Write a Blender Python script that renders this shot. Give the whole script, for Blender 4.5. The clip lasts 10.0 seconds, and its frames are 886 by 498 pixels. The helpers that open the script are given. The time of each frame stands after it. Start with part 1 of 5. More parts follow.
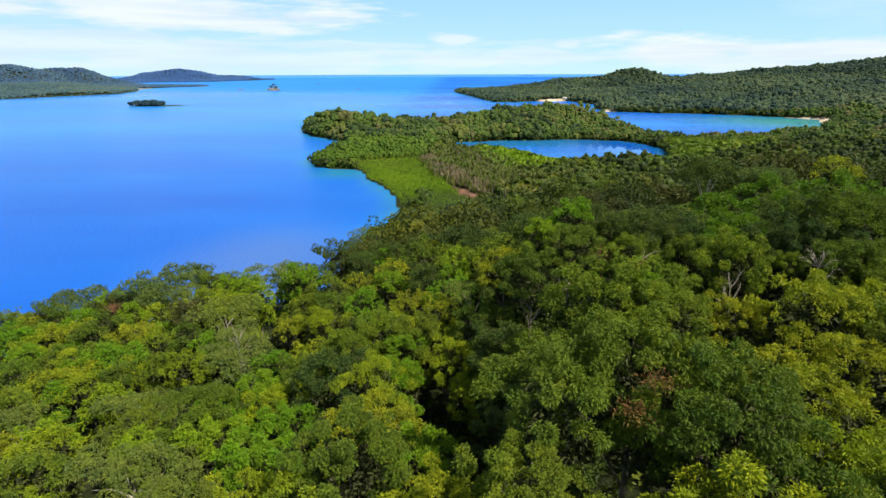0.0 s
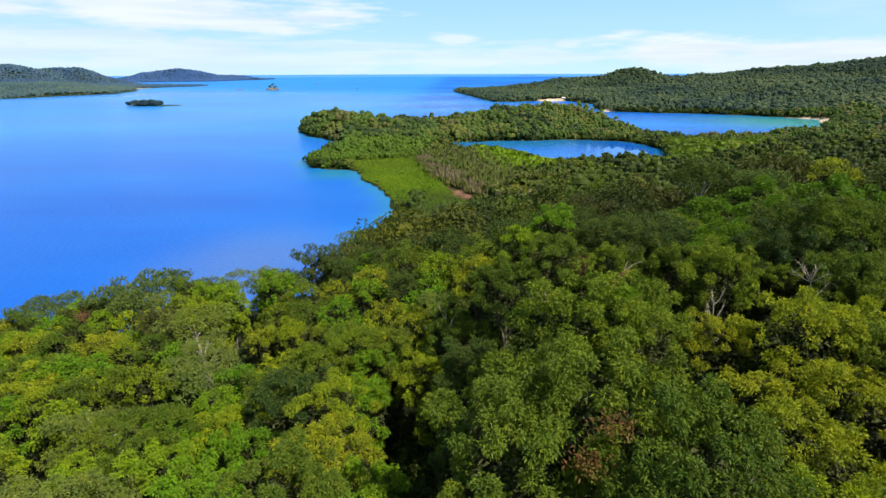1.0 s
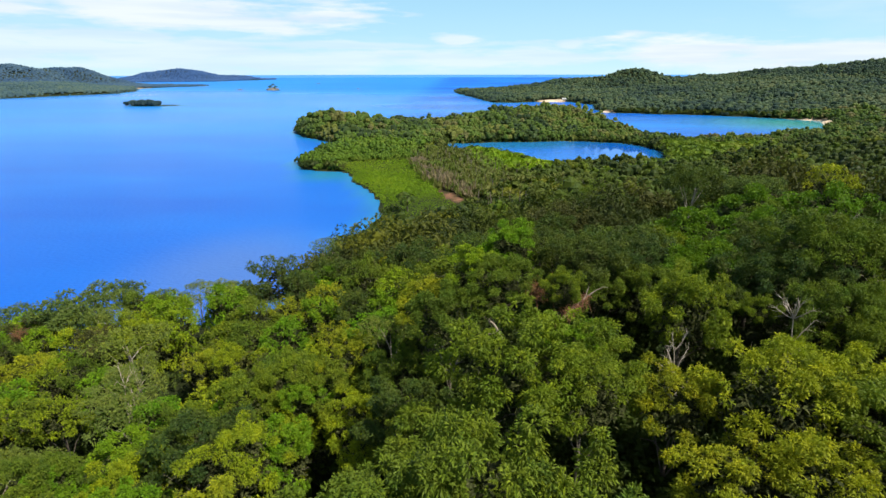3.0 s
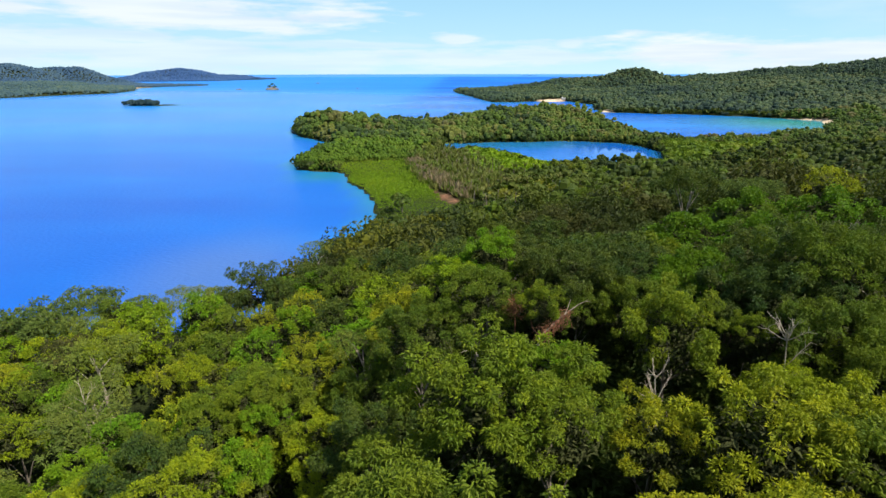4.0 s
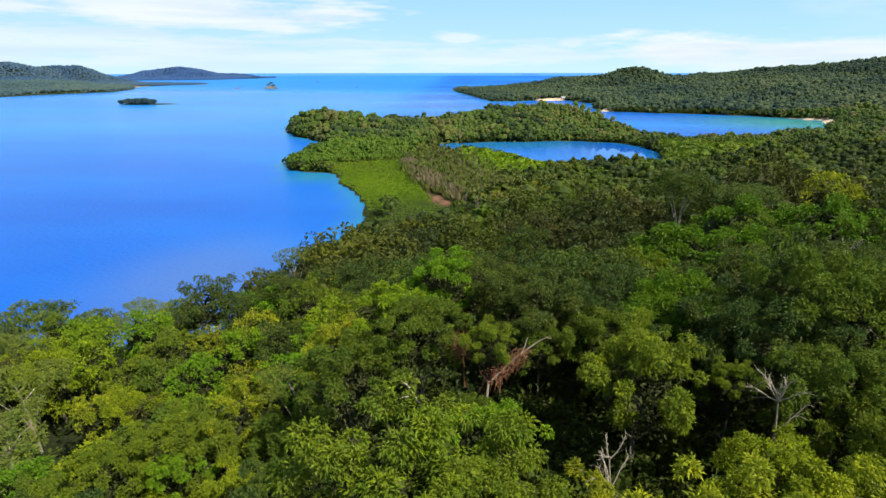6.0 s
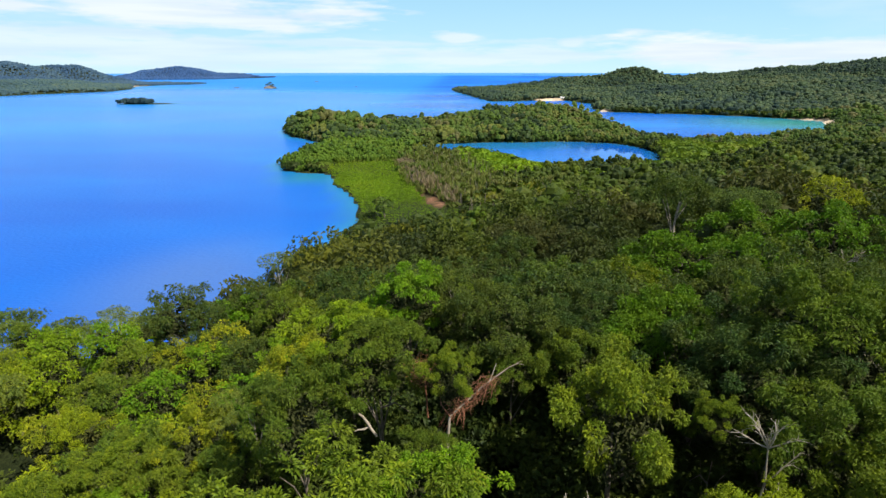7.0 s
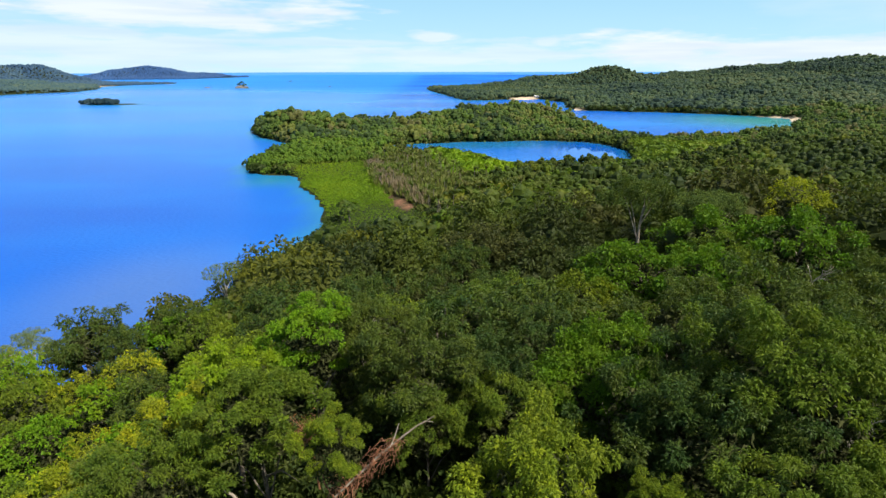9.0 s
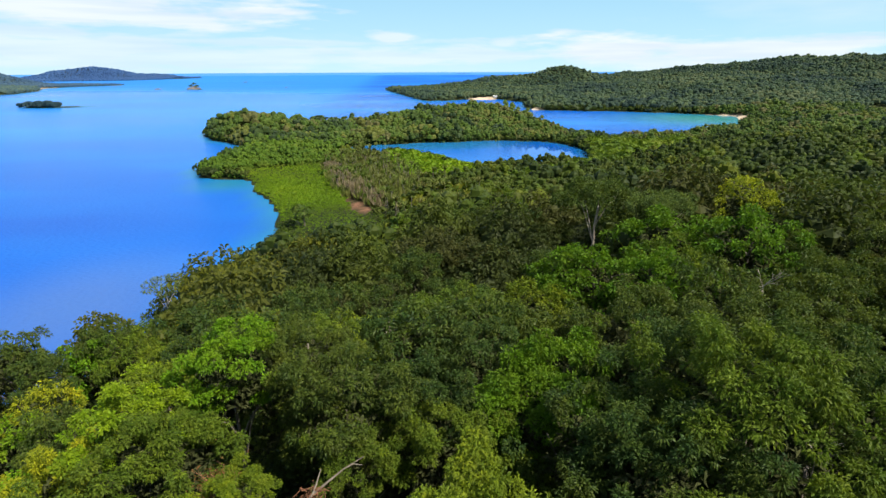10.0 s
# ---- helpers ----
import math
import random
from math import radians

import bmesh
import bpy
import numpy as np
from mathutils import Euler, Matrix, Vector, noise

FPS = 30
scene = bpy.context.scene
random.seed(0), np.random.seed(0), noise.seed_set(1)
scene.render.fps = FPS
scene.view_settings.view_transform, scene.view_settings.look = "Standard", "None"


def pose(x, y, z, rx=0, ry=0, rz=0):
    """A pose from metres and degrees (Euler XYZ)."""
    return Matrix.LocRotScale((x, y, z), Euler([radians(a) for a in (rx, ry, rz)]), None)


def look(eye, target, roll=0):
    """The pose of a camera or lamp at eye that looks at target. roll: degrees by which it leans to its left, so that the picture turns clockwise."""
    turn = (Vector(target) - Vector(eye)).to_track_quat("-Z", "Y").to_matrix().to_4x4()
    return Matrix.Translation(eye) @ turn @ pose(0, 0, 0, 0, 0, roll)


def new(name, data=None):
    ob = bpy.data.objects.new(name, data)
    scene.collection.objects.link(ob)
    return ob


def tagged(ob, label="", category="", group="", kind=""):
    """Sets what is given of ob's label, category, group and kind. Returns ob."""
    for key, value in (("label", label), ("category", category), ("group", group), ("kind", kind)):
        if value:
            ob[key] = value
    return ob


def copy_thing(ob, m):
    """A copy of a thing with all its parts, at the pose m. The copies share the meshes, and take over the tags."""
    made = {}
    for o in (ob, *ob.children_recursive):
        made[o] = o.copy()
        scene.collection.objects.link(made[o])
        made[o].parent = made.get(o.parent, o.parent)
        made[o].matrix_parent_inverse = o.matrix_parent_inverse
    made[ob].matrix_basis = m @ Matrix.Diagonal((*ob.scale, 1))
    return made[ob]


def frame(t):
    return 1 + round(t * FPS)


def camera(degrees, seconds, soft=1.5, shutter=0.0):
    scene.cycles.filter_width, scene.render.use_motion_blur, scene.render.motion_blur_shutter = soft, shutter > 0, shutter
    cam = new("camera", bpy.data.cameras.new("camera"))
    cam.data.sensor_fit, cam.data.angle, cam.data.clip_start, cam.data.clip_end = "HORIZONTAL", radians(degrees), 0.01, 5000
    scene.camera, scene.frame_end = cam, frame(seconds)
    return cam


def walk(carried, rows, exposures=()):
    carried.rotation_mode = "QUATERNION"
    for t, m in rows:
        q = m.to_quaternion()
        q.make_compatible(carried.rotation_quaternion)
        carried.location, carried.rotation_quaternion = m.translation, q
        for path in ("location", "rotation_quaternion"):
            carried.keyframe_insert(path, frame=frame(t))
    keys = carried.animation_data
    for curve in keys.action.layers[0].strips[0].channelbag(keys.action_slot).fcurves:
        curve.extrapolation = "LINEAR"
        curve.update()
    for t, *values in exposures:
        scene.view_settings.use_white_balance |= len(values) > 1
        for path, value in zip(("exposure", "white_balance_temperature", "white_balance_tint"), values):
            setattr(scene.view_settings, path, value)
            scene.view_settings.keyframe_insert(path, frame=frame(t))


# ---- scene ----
cam = camera(79.4, 10.0, soft=1.5)
PATH = [
    (0, (0.574, 0.626, 60.931), (0.532, 2.521, 60.294), -0.2),
    (0.5, (1.895, 2.225, 60.914), (1.853, 4.12, 60.277), -0.2),
    (1, (3.328, 3.922, 60.902), (3.285, 5.817, 60.264), -0.2),
    (1.5, (4.862, 5.63, 60.763), (4.819, 7.525, 60.126), -0.1),
    (2, (6.215, 7.206, 60.76), (6.168, 9.101, 60.123), -0.1),
    (2.5, (7.481, 8.829, 60.752), (7.432, 10.724, 60.116), -0.1),
    (4, (10.803, 13.378, 60.784), (10.752, 15.273, 60.146), -0.1),
    (4.5, (11.862, 14.932, 60.766), (11.811, 16.827, 60.127), -0.1),
    (5, (12.874, 16.448, 60.746), (12.822, 18.343, 60.107), -0.1),
    (5.5, (13.85, 18.068, 60.733), (13.797, 19.961, 60.092), -0.1),
    (7, (17.226, 23.166, 60.737), (17.173, 25.059, 60.095), -0.0),
    (7.5, (18.333, 24.795, 60.726), (18.299, 26.689, 60.083), -0.0),
    (8, (19.417, 26.244, 60.69), (19.372, 28.137, 60.046), -0.0),
    (8.5, (20.532, 27.746, 60.603), (20.489, 29.639, 59.959), -0.0),
    (9, (21.528, 29.332, 60.505), (21.554, 31.225, 59.86), -0.1),
    (9.5, (22.479, 30.838, 60.511), (22.563, 32.73, 59.866), -0.2),
    (10, (23.378, 32.17, 60.474), (23.54, 34.056, 59.83), -0.2),
]
walk(cam, [(t, look(eye, target, roll)) for t, eye, target, roll in PATH])

# ---- light ----
SUN_EL, SUN_AZ = 52.0, 124.0  # elevation; azimuth from the +y axis towards +x
sun_way = Vector((math.cos(radians(SUN_EL)) * math.sin(radians(SUN_AZ)), math.cos(radians(SUN_EL)) * math.cos(radians(SUN_AZ)), math.sin(radians(SUN_EL))))
scene.view_settings.exposure = 0.64

world = bpy.data.worlds.new("world")
scene.world = world
world.use_nodes = True
wt = world.node_tree
wt.nodes.clear()


def wn(kind, **props):
    n = wt.nodes.new(kind)
    for k, v in props.items():
        setattr(n, k, v)
    return n


def sky_world():
    L = wt.links.new
    sky = wn("ShaderNodeTexSky", sky_type="NISHITA", sun_disc=False)
    sky.sun_elevation, sky.sun_rotation = radians(SUN_EL), radians(SUN_AZ)
    sky.air_density, sky.dust_density, sky.ozone_density = 1.0, 0.2, 2.0
    tc = wn("ShaderNodeTexCoord")
    sep = wn("ShaderNodeSeparateXYZ")
    L(tc.outputs["Generated"], sep.inputs[0])

    def ramp(src, stops):
        r = wn("ShaderNodeValToRGB")
        e = r.color_ramp.elements
        while len(e) < len(stops):
            e.new(0.5)
        for el, (p, c) in zip(e, stops):
            el.position, el.color = p, (c, c, c, 1) if isinstance(c, (int, float)) else (*c, 1)
        L(src, r.inputs[0])
        return r.outputs["Color"]

    def math_node(op, a, b):
        m = wn("ShaderNodeMath", operation=op)
        for i, v in enumerate((a, b)):
            if isinstance(v, (int, float)):
                m.inputs[i].default_value = v
            else:
                L(v, m.inputs[i])
        return m.outputs[0]

    def mix(fac, a, b):
        m = wn("ShaderNodeMix", data_type="RGBA")
        L(fac, m.inputs["Factor"])
        for name, v in (("A", a), ("B", b)):
            s = [i for i in m.inputs if i.name == name and i.type == "RGBA"][0]
            if isinstance(v, tuple):
                s.default_value = (*v, 1)
            else:
                L(v, s)
        return [o for o in m.outputs if o.type == "RGBA"][0]

    def noise_of(scale, place, detail, rough):
        mp = wn("ShaderNodeMapping")
        mp.inputs["Scale"].default_value, mp.inputs["Location"].default_value = scale, place
        L(tc.outputs["Generated"], mp.inputs[0])
        n = wn("ShaderNodeTexNoise")
        n.inputs["Scale"].default_value, n.inputs["Detail"].default_value, n.inputs["Roughness"].default_value = 1.0, detail, rough
        L(mp.outputs[0], n.inputs["Vector"])
        return n.outputs["Fac"]

    z = sep.outputs["Z"]
    # sea haze whitens the lowest part of the sky
    haze = ramp(z, [(0.0, (4.7, 6.8, 7.5)), (0.05, (3.75, 6.15, 7.4)), (0.14, (2.7, 5.2, 7.2))])
    clear = mix(ramp(z, [(0.10, 0.0), (0.45, 1.0)]), haze, sky.outputs[0])
    # banks of cloud low in the north: x and z of their direction, half width, half height, density
    fray = noise_of((7.0, 7.0, 46.0), (1.7, 2.2, 0.3), 7.0, 0.58)
    cloud = None
    for cx, cz, w, h, dense in ((-0.52, 0.0914, 0.30, 0.018, 0.95), (-0.358, 0.0729, 0.20, 0.013, 0.9), (-0.565, 0.0389, 0.22, 0.022, 0.65), (-0.007, 0.0478, 0.034, 0.006, 0.7),
                                (0.194, 0.0392, 0.020, 0.006, 0.6), (0.341, 0.027, 0.11, 0.019, 1.0), (0.539, 0.0226, 0.12, 0.015, 0.95), (0.08, 0.0194, 0.20, 0.013, 0.6),
                                (0.448, 0.0076, 0.17, 0.011, 0.75), (-0.324, 0.0121, 0.30, 0.014, 0.55), (-0.25, 0.0409, 0.28, 0.005, 0.5)):
        dx = math_node("DIVIDE", math_node("SUBTRACT", sep.outputs["X"], cx), w * 1.35)
        dz = math_node("DIVIDE", math_node("SUBTRACT", z, cz), h * 1.5)
        r = math_node("SQRT", math_node("ADD", math_node("MULTIPLY", dx, dx), math_node("MULTIPLY", dz, dz)), 0.0)
        m = math_node("ADD", math_node("SUBTRACT", 1.0, r), math_node("MULTIPLY", math_node("SUBTRACT", fray, 0.47), 3.0))
        m = math_node("MULTIPLY", ramp(m, [(0.02, 0.0), (0.62, 1.0)]), dense)
        cloud = m if cloud is None else math_node("MAXIMUM", cloud, m)
    # thin sheets over the rest of the sky
    sheet = noise_of((1.6, 1.6, 8.0), (4.3, 0.0, 0.55), 7.0, 0.58)
    cirrus = math_node("MULTIPLY", math_node("MULTIPLY", ramp(sheet, [(0.45, 0.0), (0.68, 1.0)]), ramp(z, [(0.03, 0.35), (0.16, 1.0)])), 0.8)
    cloud = math_node("MAXIMUM", cloud, cirrus)
    tone = ramp(noise_of((4.0, 4.0, 60.0), (0.3, 0.8, 0.1), 4.0, 0.5), [(0.35, (5.5, 6.4, 7.4)), (0.6, (6.7, 7.25, 7.6))])
    bg = wn("ShaderNodeBackground")
    bg.inputs["Strength"].default_value = 0.088
    L(mix(cloud, clear, tone), bg.inputs["Color"])
    out = wn("ShaderNodeOutputWorld")
    L(bg.outputs[0], out.inputs[0])


sky_world()

lamp = bpy.data.lights.new("sun", "SUN")
lamp.energy, lamp.angle, lamp.color = 5.0, radians(0.5), (1.0, 0.94, 0.82)
sun = new("sun", lamp)
sun.matrix_world = look(sun_way * 400, (0, 0, 0))

# ---- materials ----


class Mat:
    """A node material under construction."""

    def __init__(self, name):
        self.m = bpy.data.materials.new(name)
        self.m.use_nodes = True
        self.t = self.m.node_tree
        self.b = self.t.nodes["Principled BSDF"]
        self.out = self.t.nodes["Material Output"]

    def n(self, kind, **props):
        nd = self.t.nodes.new(kind)
        for k, v in props.items():
            setattr(nd, k, v)
        return nd

    def l(self, a, b):
        self.t.links.new(a, b)

    def noise(self, scale, detail=4.0, coord="Object", rough=0.55, stretch=None):
        tc = self.n("ShaderNodeTexCoord")
        nz = self.n("ShaderNodeTexNoise")
        nz.inputs["Scale"].default_value, nz.inputs["Detail"].default_value, nz.inputs["Roughness"].default_value = scale, detail, rough
        src = tc.outputs[coord]
        if stretch:
            mp = self.n("ShaderNodeMapping")
            mp.inputs["Scale"].default_value = stretch
            self.l(src, mp.inputs[0])
            src = mp.outputs[0]
        self.l(src, nz.inputs["Vector"])
        return nz.outputs["Fac"]

    def ramp(self, fac, stops, interp="LINEAR"):
        r = self.n("ShaderNodeValToRGB")
        r.color_ramp.interpolation = interp
        e = r.color_ramp.elements
        while len(e) < len(stops):
            e.new(0.5)
        for el, (p, c) in zip(e, stops):
            el.position, el.color = p, (*c, 1)
        self.l(fac, r.inputs[0])
        return r.outputs["Color"]

    def mix(self, fac, a, b, blend="MIX"):
        x = self.n("ShaderNodeMix", data_type="RGBA", blend_type=blend)
        for sock, v in (("Factor", fac), ("A", a), ("B", b)):
            s = x.inputs[sock] if sock == "Factor" else [i for i in x.inputs if i.name == sock and i.type == "RGBA"][0]
            if hasattr(v, "node"):
                self.l(v, s)
            elif sock == "Factor":
                s.default_value = v
            else:
                s.default_value = (*v, 1)
        return [o for o in x.outputs if o.type == "RGBA"][0]

    def bump(self, height, strength, dist):
        bp = self.n("ShaderNodeBump")
        bp.inputs["Strength"].default_value, bp.inputs["Distance"].default_value = strength, dist
        self.l(height, bp.inputs["Height"])
        self.l(bp.outputs[0], self.b.inputs["Normal"])
        return bp.outputs[0]

    def scale_value(self, fac, lo, hi):
        r = self.n("ShaderNodeMapRange")
        r.inputs["To Min"].default_value, r.inputs["To Max"].default_value = lo, hi
        self.l(fac, r.inputs["Value"])
        return r.outputs[0]


def leaf_material(name, tones, tint_attr=False, gloss=0.55, through_light=0.34, yellowed=None):
    """Leaves: tones run over the trees of a kind, each leaf differs a little."""
    M = Mat(name)
    geo = M.n("ShaderNodeNewGeometry")
    if tint_attr:
        at = M.n("ShaderNodeAttribute", attribute_name="tint")
        pick = at.outputs["Fac"]
    else:
        pick = M.n("ShaderNodeObjectInfo").outputs["Random"]
    k = len(tones)
    col = M.ramp(pick, [(i / (k - 1), c) for i, c in enumerate(tones)])
    each = M.scale_value(geo.outputs["Random Per Island"], 0.94 if tint_attr else 0.80, 1.06 if tint_attr else 1.22)
    if not tint_attr:
        # each tuft has its own tone, paler and yellower where it faces up
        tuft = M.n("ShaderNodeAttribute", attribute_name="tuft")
        tuft_tone = M.ramp(tuft.outputs["Fac"], [(0.0, (0.66, 0.74, 0.95)), (0.5, (0.95, 0.97, 1.0)), (1.0, (1.50, 1.34, 1.05))])
        col = M.mix(1.0, col, tuft_tone, "MULTIPLY")
    g = M.n("ShaderNodeVectorMath", operation="SCALE")
    M.l(col, g.inputs[0])
    M.l(each, g.inputs["Scale"])
    # paler and yellowed sprays, in patches
    pat = M.ramp(M.noise(0.55, 4.0), [(0.42, (0, 0, 0)), (0.68, (1, 1, 1))])
    patch = M.n("ShaderNodeMath", operation="MULTIPLY")
    M.l(pat, patch.inputs[0])
    patch.inputs[1].default_value = yellowed if yellowed is not None else 0.2 if tint_attr else 0.4
    col = M.mix(patch.outputs[0], g.outputs[0], (0.15, 0.165, 0.018))
    M.l(col, M.b.inputs["Base Color"])
    M.b.inputs["Roughness"].default_value = gloss
    M.b.inputs["Specular IOR Level"].default_value = 0.12
    tr = M.n("ShaderNodeBsdfTranslucent")
    warm = M.mix(0.5, col, (1.25, 1.3, 0.5), "MULTIPLY")
    M.l(warm, tr.inputs["Color"])
    ms = M.n("ShaderNodeMixShader")
    ms.inputs[0].default_value = through_light
    M.l(M.b.outputs[0], ms.inputs[1])
    M.l(tr.outputs[0], ms.inputs[2])
    M.l(ms.outputs[0], M.out.inputs["Surface"])
    return M.m


MID = [(0.070, 0.118, 0.012), (0.096, 0.146, 0.012), (0.126, 0.170, 0.011)]
LIME = [(0.098, 0.216, 0.007), (0.136, 0.246, 0.008), (0.196, 0.276, 0.009)]
OLIVE = [(0.176, 0.242, 0.008), (0.222, 0.278, 0.009), (0.252, 0.268, 0.012)]
DARK = [(0.037, 0.070, 0.015), (0.049, 0.084, 0.015), (0.062, 0.089, 0.014)]
GREY = [(0.121, 0.165, 0.031), (0.144, 0.185, 0.036), (0.129, 0.167, 0.023)]
MIXED = [(0.020, 0.036, 0.011), (0.028, 0.046, 0.012), (0.034, 0.056, 0.011), (0.045, 0.070, 0.012), (0.054, 0.084, 0.011), (0.069, 0.082, 0.018), (0.067, 0.116, 0.009), (0.118, 0.125, 0.014)]
leaf_mid = leaf_material("leaf_mid_green", MID)
leaf_fresh = leaf_material("leaf_fresh_green", [(0.116, 0.172, 0.010), (0.146, 0.196, 0.011)])
leaf_coast = leaf_material("leaf_coast_green", [(0.072, 0.112, 0.026), (0.088, 0.128, 0.026)], yellowed=0.2)
leaf_lime = leaf_material("leaf_lime_green", LIME)
leaf_deep = leaf_material("leaf_deep_green", [(0.069, 0.151, 0.007), (0.091, 0.172, 0.008)], yellowed=0.25)
leaf_olive = leaf_material("leaf_olive", OLIVE)
leaf_gold = leaf_material("leaf_golden", [(0.220, 0.260, 0.011), (0.276, 0.293, 0.013)])
leaf_bronze = leaf_material("leaf_bronze_green", [(0.052, 0.062, 0.017), (0.066, 0.068, 0.019)], yellowed=0.15)
leaf_dark = leaf_material("leaf_dark_green", DARK, gloss=0.48)
leaf_grey = leaf_material("leaf_grey_green", GREY)
leaf_mixed = leaf_material("leaf_mixed_forest", MIXED, tint_attr=True)
leaf_slope = leaf_material("leaf_slope_mix", [(0.027, 0.040, 0.012), (0.033, 0.049, 0.012), (0.038, 0.050, 0.014), (0.040, 0.060, 0.012), (0.058, 0.060, 0.016), (0.050, 0.076, 0.011), (0.080, 0.086, 0.016), (0.074, 0.109, 0.009), (0.122, 0.109, 0.014)], tint_attr=True, yellowed=0.15)
# distance haze is mixed into the next five tones, cloud shade into the islet's
leaf_haze_isle = leaf_material("leaf_haze_farthest", [(0.046, 0.106, 0.262), (0.060, 0.128, 0.285)], tint_attr=True, yellowed=0.0)
leaf_haze_hills = leaf_material("leaf_haze_blue_green", [(0.046, 0.094, 0.170), (0.062, 0.116, 0.178), (0.084, 0.140, 0.176)], tint_attr=True, yellowed=0.0)
leaf_haze_far = leaf_material("leaf_haze_far_hills", [(0.028, 0.052, 0.042), (0.044, 0.074, 0.046), (0.058, 0.092, 0.048), (0.074, 0.110, 0.050), (0.098, 0.122, 0.054)], tint_attr=True, yellowed=0.05)
leaf_shade_islet = leaf_material("leaf_shade_islet_green", [(0.018, 0.042, 0.050), (0.026, 0.052, 0.056)], tint_attr=True, yellowed=0.0)
leaf_haze_west = leaf_material("leaf_haze_muted_green", [(0.052, 0.096, 0.118), (0.070, 0.122, 0.122), (0.105, 0.152, 0.112)], tint_attr=True, yellowed=0.0)
leaf_headland = leaf_material("leaf_headland_mix", [(0.028, 0.052, 0.024), (0.048, 0.082, 0.022), (0.063, 0.108, 0.022), (0.076, 0.128, 0.022), (0.099, 0.138, 0.028), (0.121, 0.116, 0.046), (0.130, 0.150, 0.030)], tint_attr=True)
leaf_mangrove = leaf_material("leaf_mangrove_green", [(0.096, 0.168, 0.011), (0.138, 0.240, 0.010), (0.170, 0.282, 0.011), (0.202, 0.288, 0.013)], tint_attr=True)
leaf_spit = leaf_material("leaf_spit_green", [(0.045, 0.088, 0.016), (0.068, 0.130, 0.014), (0.090, 0.160, 0.016), (0.115, 0.175, 0.020)], tint_attr=True)
leaf_belt = leaf_material("leaf_belt_green", [(0.063, 0.109, 0.014), (0.092, 0.149, 0.015), (0.121, 0.184, 0.016), (0.149, 0.190, 0.023)], tint_attr=True)
leaf_scrub = leaf_material("leaf_dry_scrub", [(0.10, 0.15, 0.02), (0.17, 0.17, 0.05), (0.09, 0.145, 0.018), (0.20, 0.165, 0.08)], tint_attr=True)
leaf_straw = leaf_material("leaf_straw", [(0.24, 0.19, 0.12), (0.31, 0.23, 0.16), (0.20, 0.19, 0.09)], tint_attr=True, yellowed=0.1)


def bark_material(name, a, b):
    M = Mat(name)
    f = M.noise(2.2, 6.0, stretch=(1, 1, 0.25))
    M.l(M.ramp(f, [(0.3, a), (0.7, b)]), M.b.inputs["Base Color"])
    M.b.inputs["Roughness"].default_value = 0.85
    M.bump(f, 0.5, 0.05)
    return M.m


bark = bark_material("bark_grey_brown", (0.07, 0.055, 0.04), (0.20, 0.17, 0.13))
bark_pale = bark_material("bark_bleached", (0.20, 0.16, 0.12), (0.38, 0.33, 0.26))
bark_rust = bark_material("dead_twigs_rust", (0.12, 0.050, 0.025), (0.30, 0.13, 0.06))


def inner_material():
    M = Mat("shaded_inner_twigs")
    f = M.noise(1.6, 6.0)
    # twig colour darkened to hold the shade inside a crown
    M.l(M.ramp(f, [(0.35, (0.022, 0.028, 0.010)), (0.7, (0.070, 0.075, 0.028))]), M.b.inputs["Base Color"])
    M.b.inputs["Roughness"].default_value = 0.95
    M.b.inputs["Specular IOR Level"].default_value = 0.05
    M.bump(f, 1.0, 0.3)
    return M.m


shaded_inner_twigs = inner_material()


def ground_material():
    M = Mat("forest_floor")
    a = M.ramp(M.noise(0.08, 8.0), [(0.35, (0.018, 0.028, 0.010)), (0.55, (0.026, 0.036, 0.012)), (0.75, (0.038, 0.040, 0.016))])
    at = M.n("ShaderNodeAttribute", attribute_name="sand")
    soil = M.ramp(M.noise(0.4, 6.0), [(0.3, (0.46, 0.37, 0.28)), (0.7, (0.70, 0.60, 0.48))])
    at2 = M.n("ShaderNodeAttribute", attribute_name="clay")
    red = M.ramp(M.noise(0.5, 6.0), [(0.3, (0.12, 0.065, 0.045)), (0.7, (0.30, 0.16, 0.11))])
    col = M.mix(at2.outputs["Fac"], M.mix(at.outputs["Fac"], a, soil), red)
    litter = M.ramp(M.noise(2.6, 8.0, rough=0.7), [(0.3, (0.45, 0.40, 0.34)), (0.5, (0.95, 0.9, 0.8)), (0.72, (1.7, 1.35, 0.95))])
    col = M.mix(0.8, col, litter, "MULTIPLY")
    M.l(col, M.b.inputs["Base Color"])
    M.b.inputs["Roughness"].default_value = 0.95
    M.b.inputs["Specular IOR Level"].default_value = 0.1
    M.bump(M.noise(1.8, 8.0, rough=0.65), 0.9, 0.5)
    return M.m


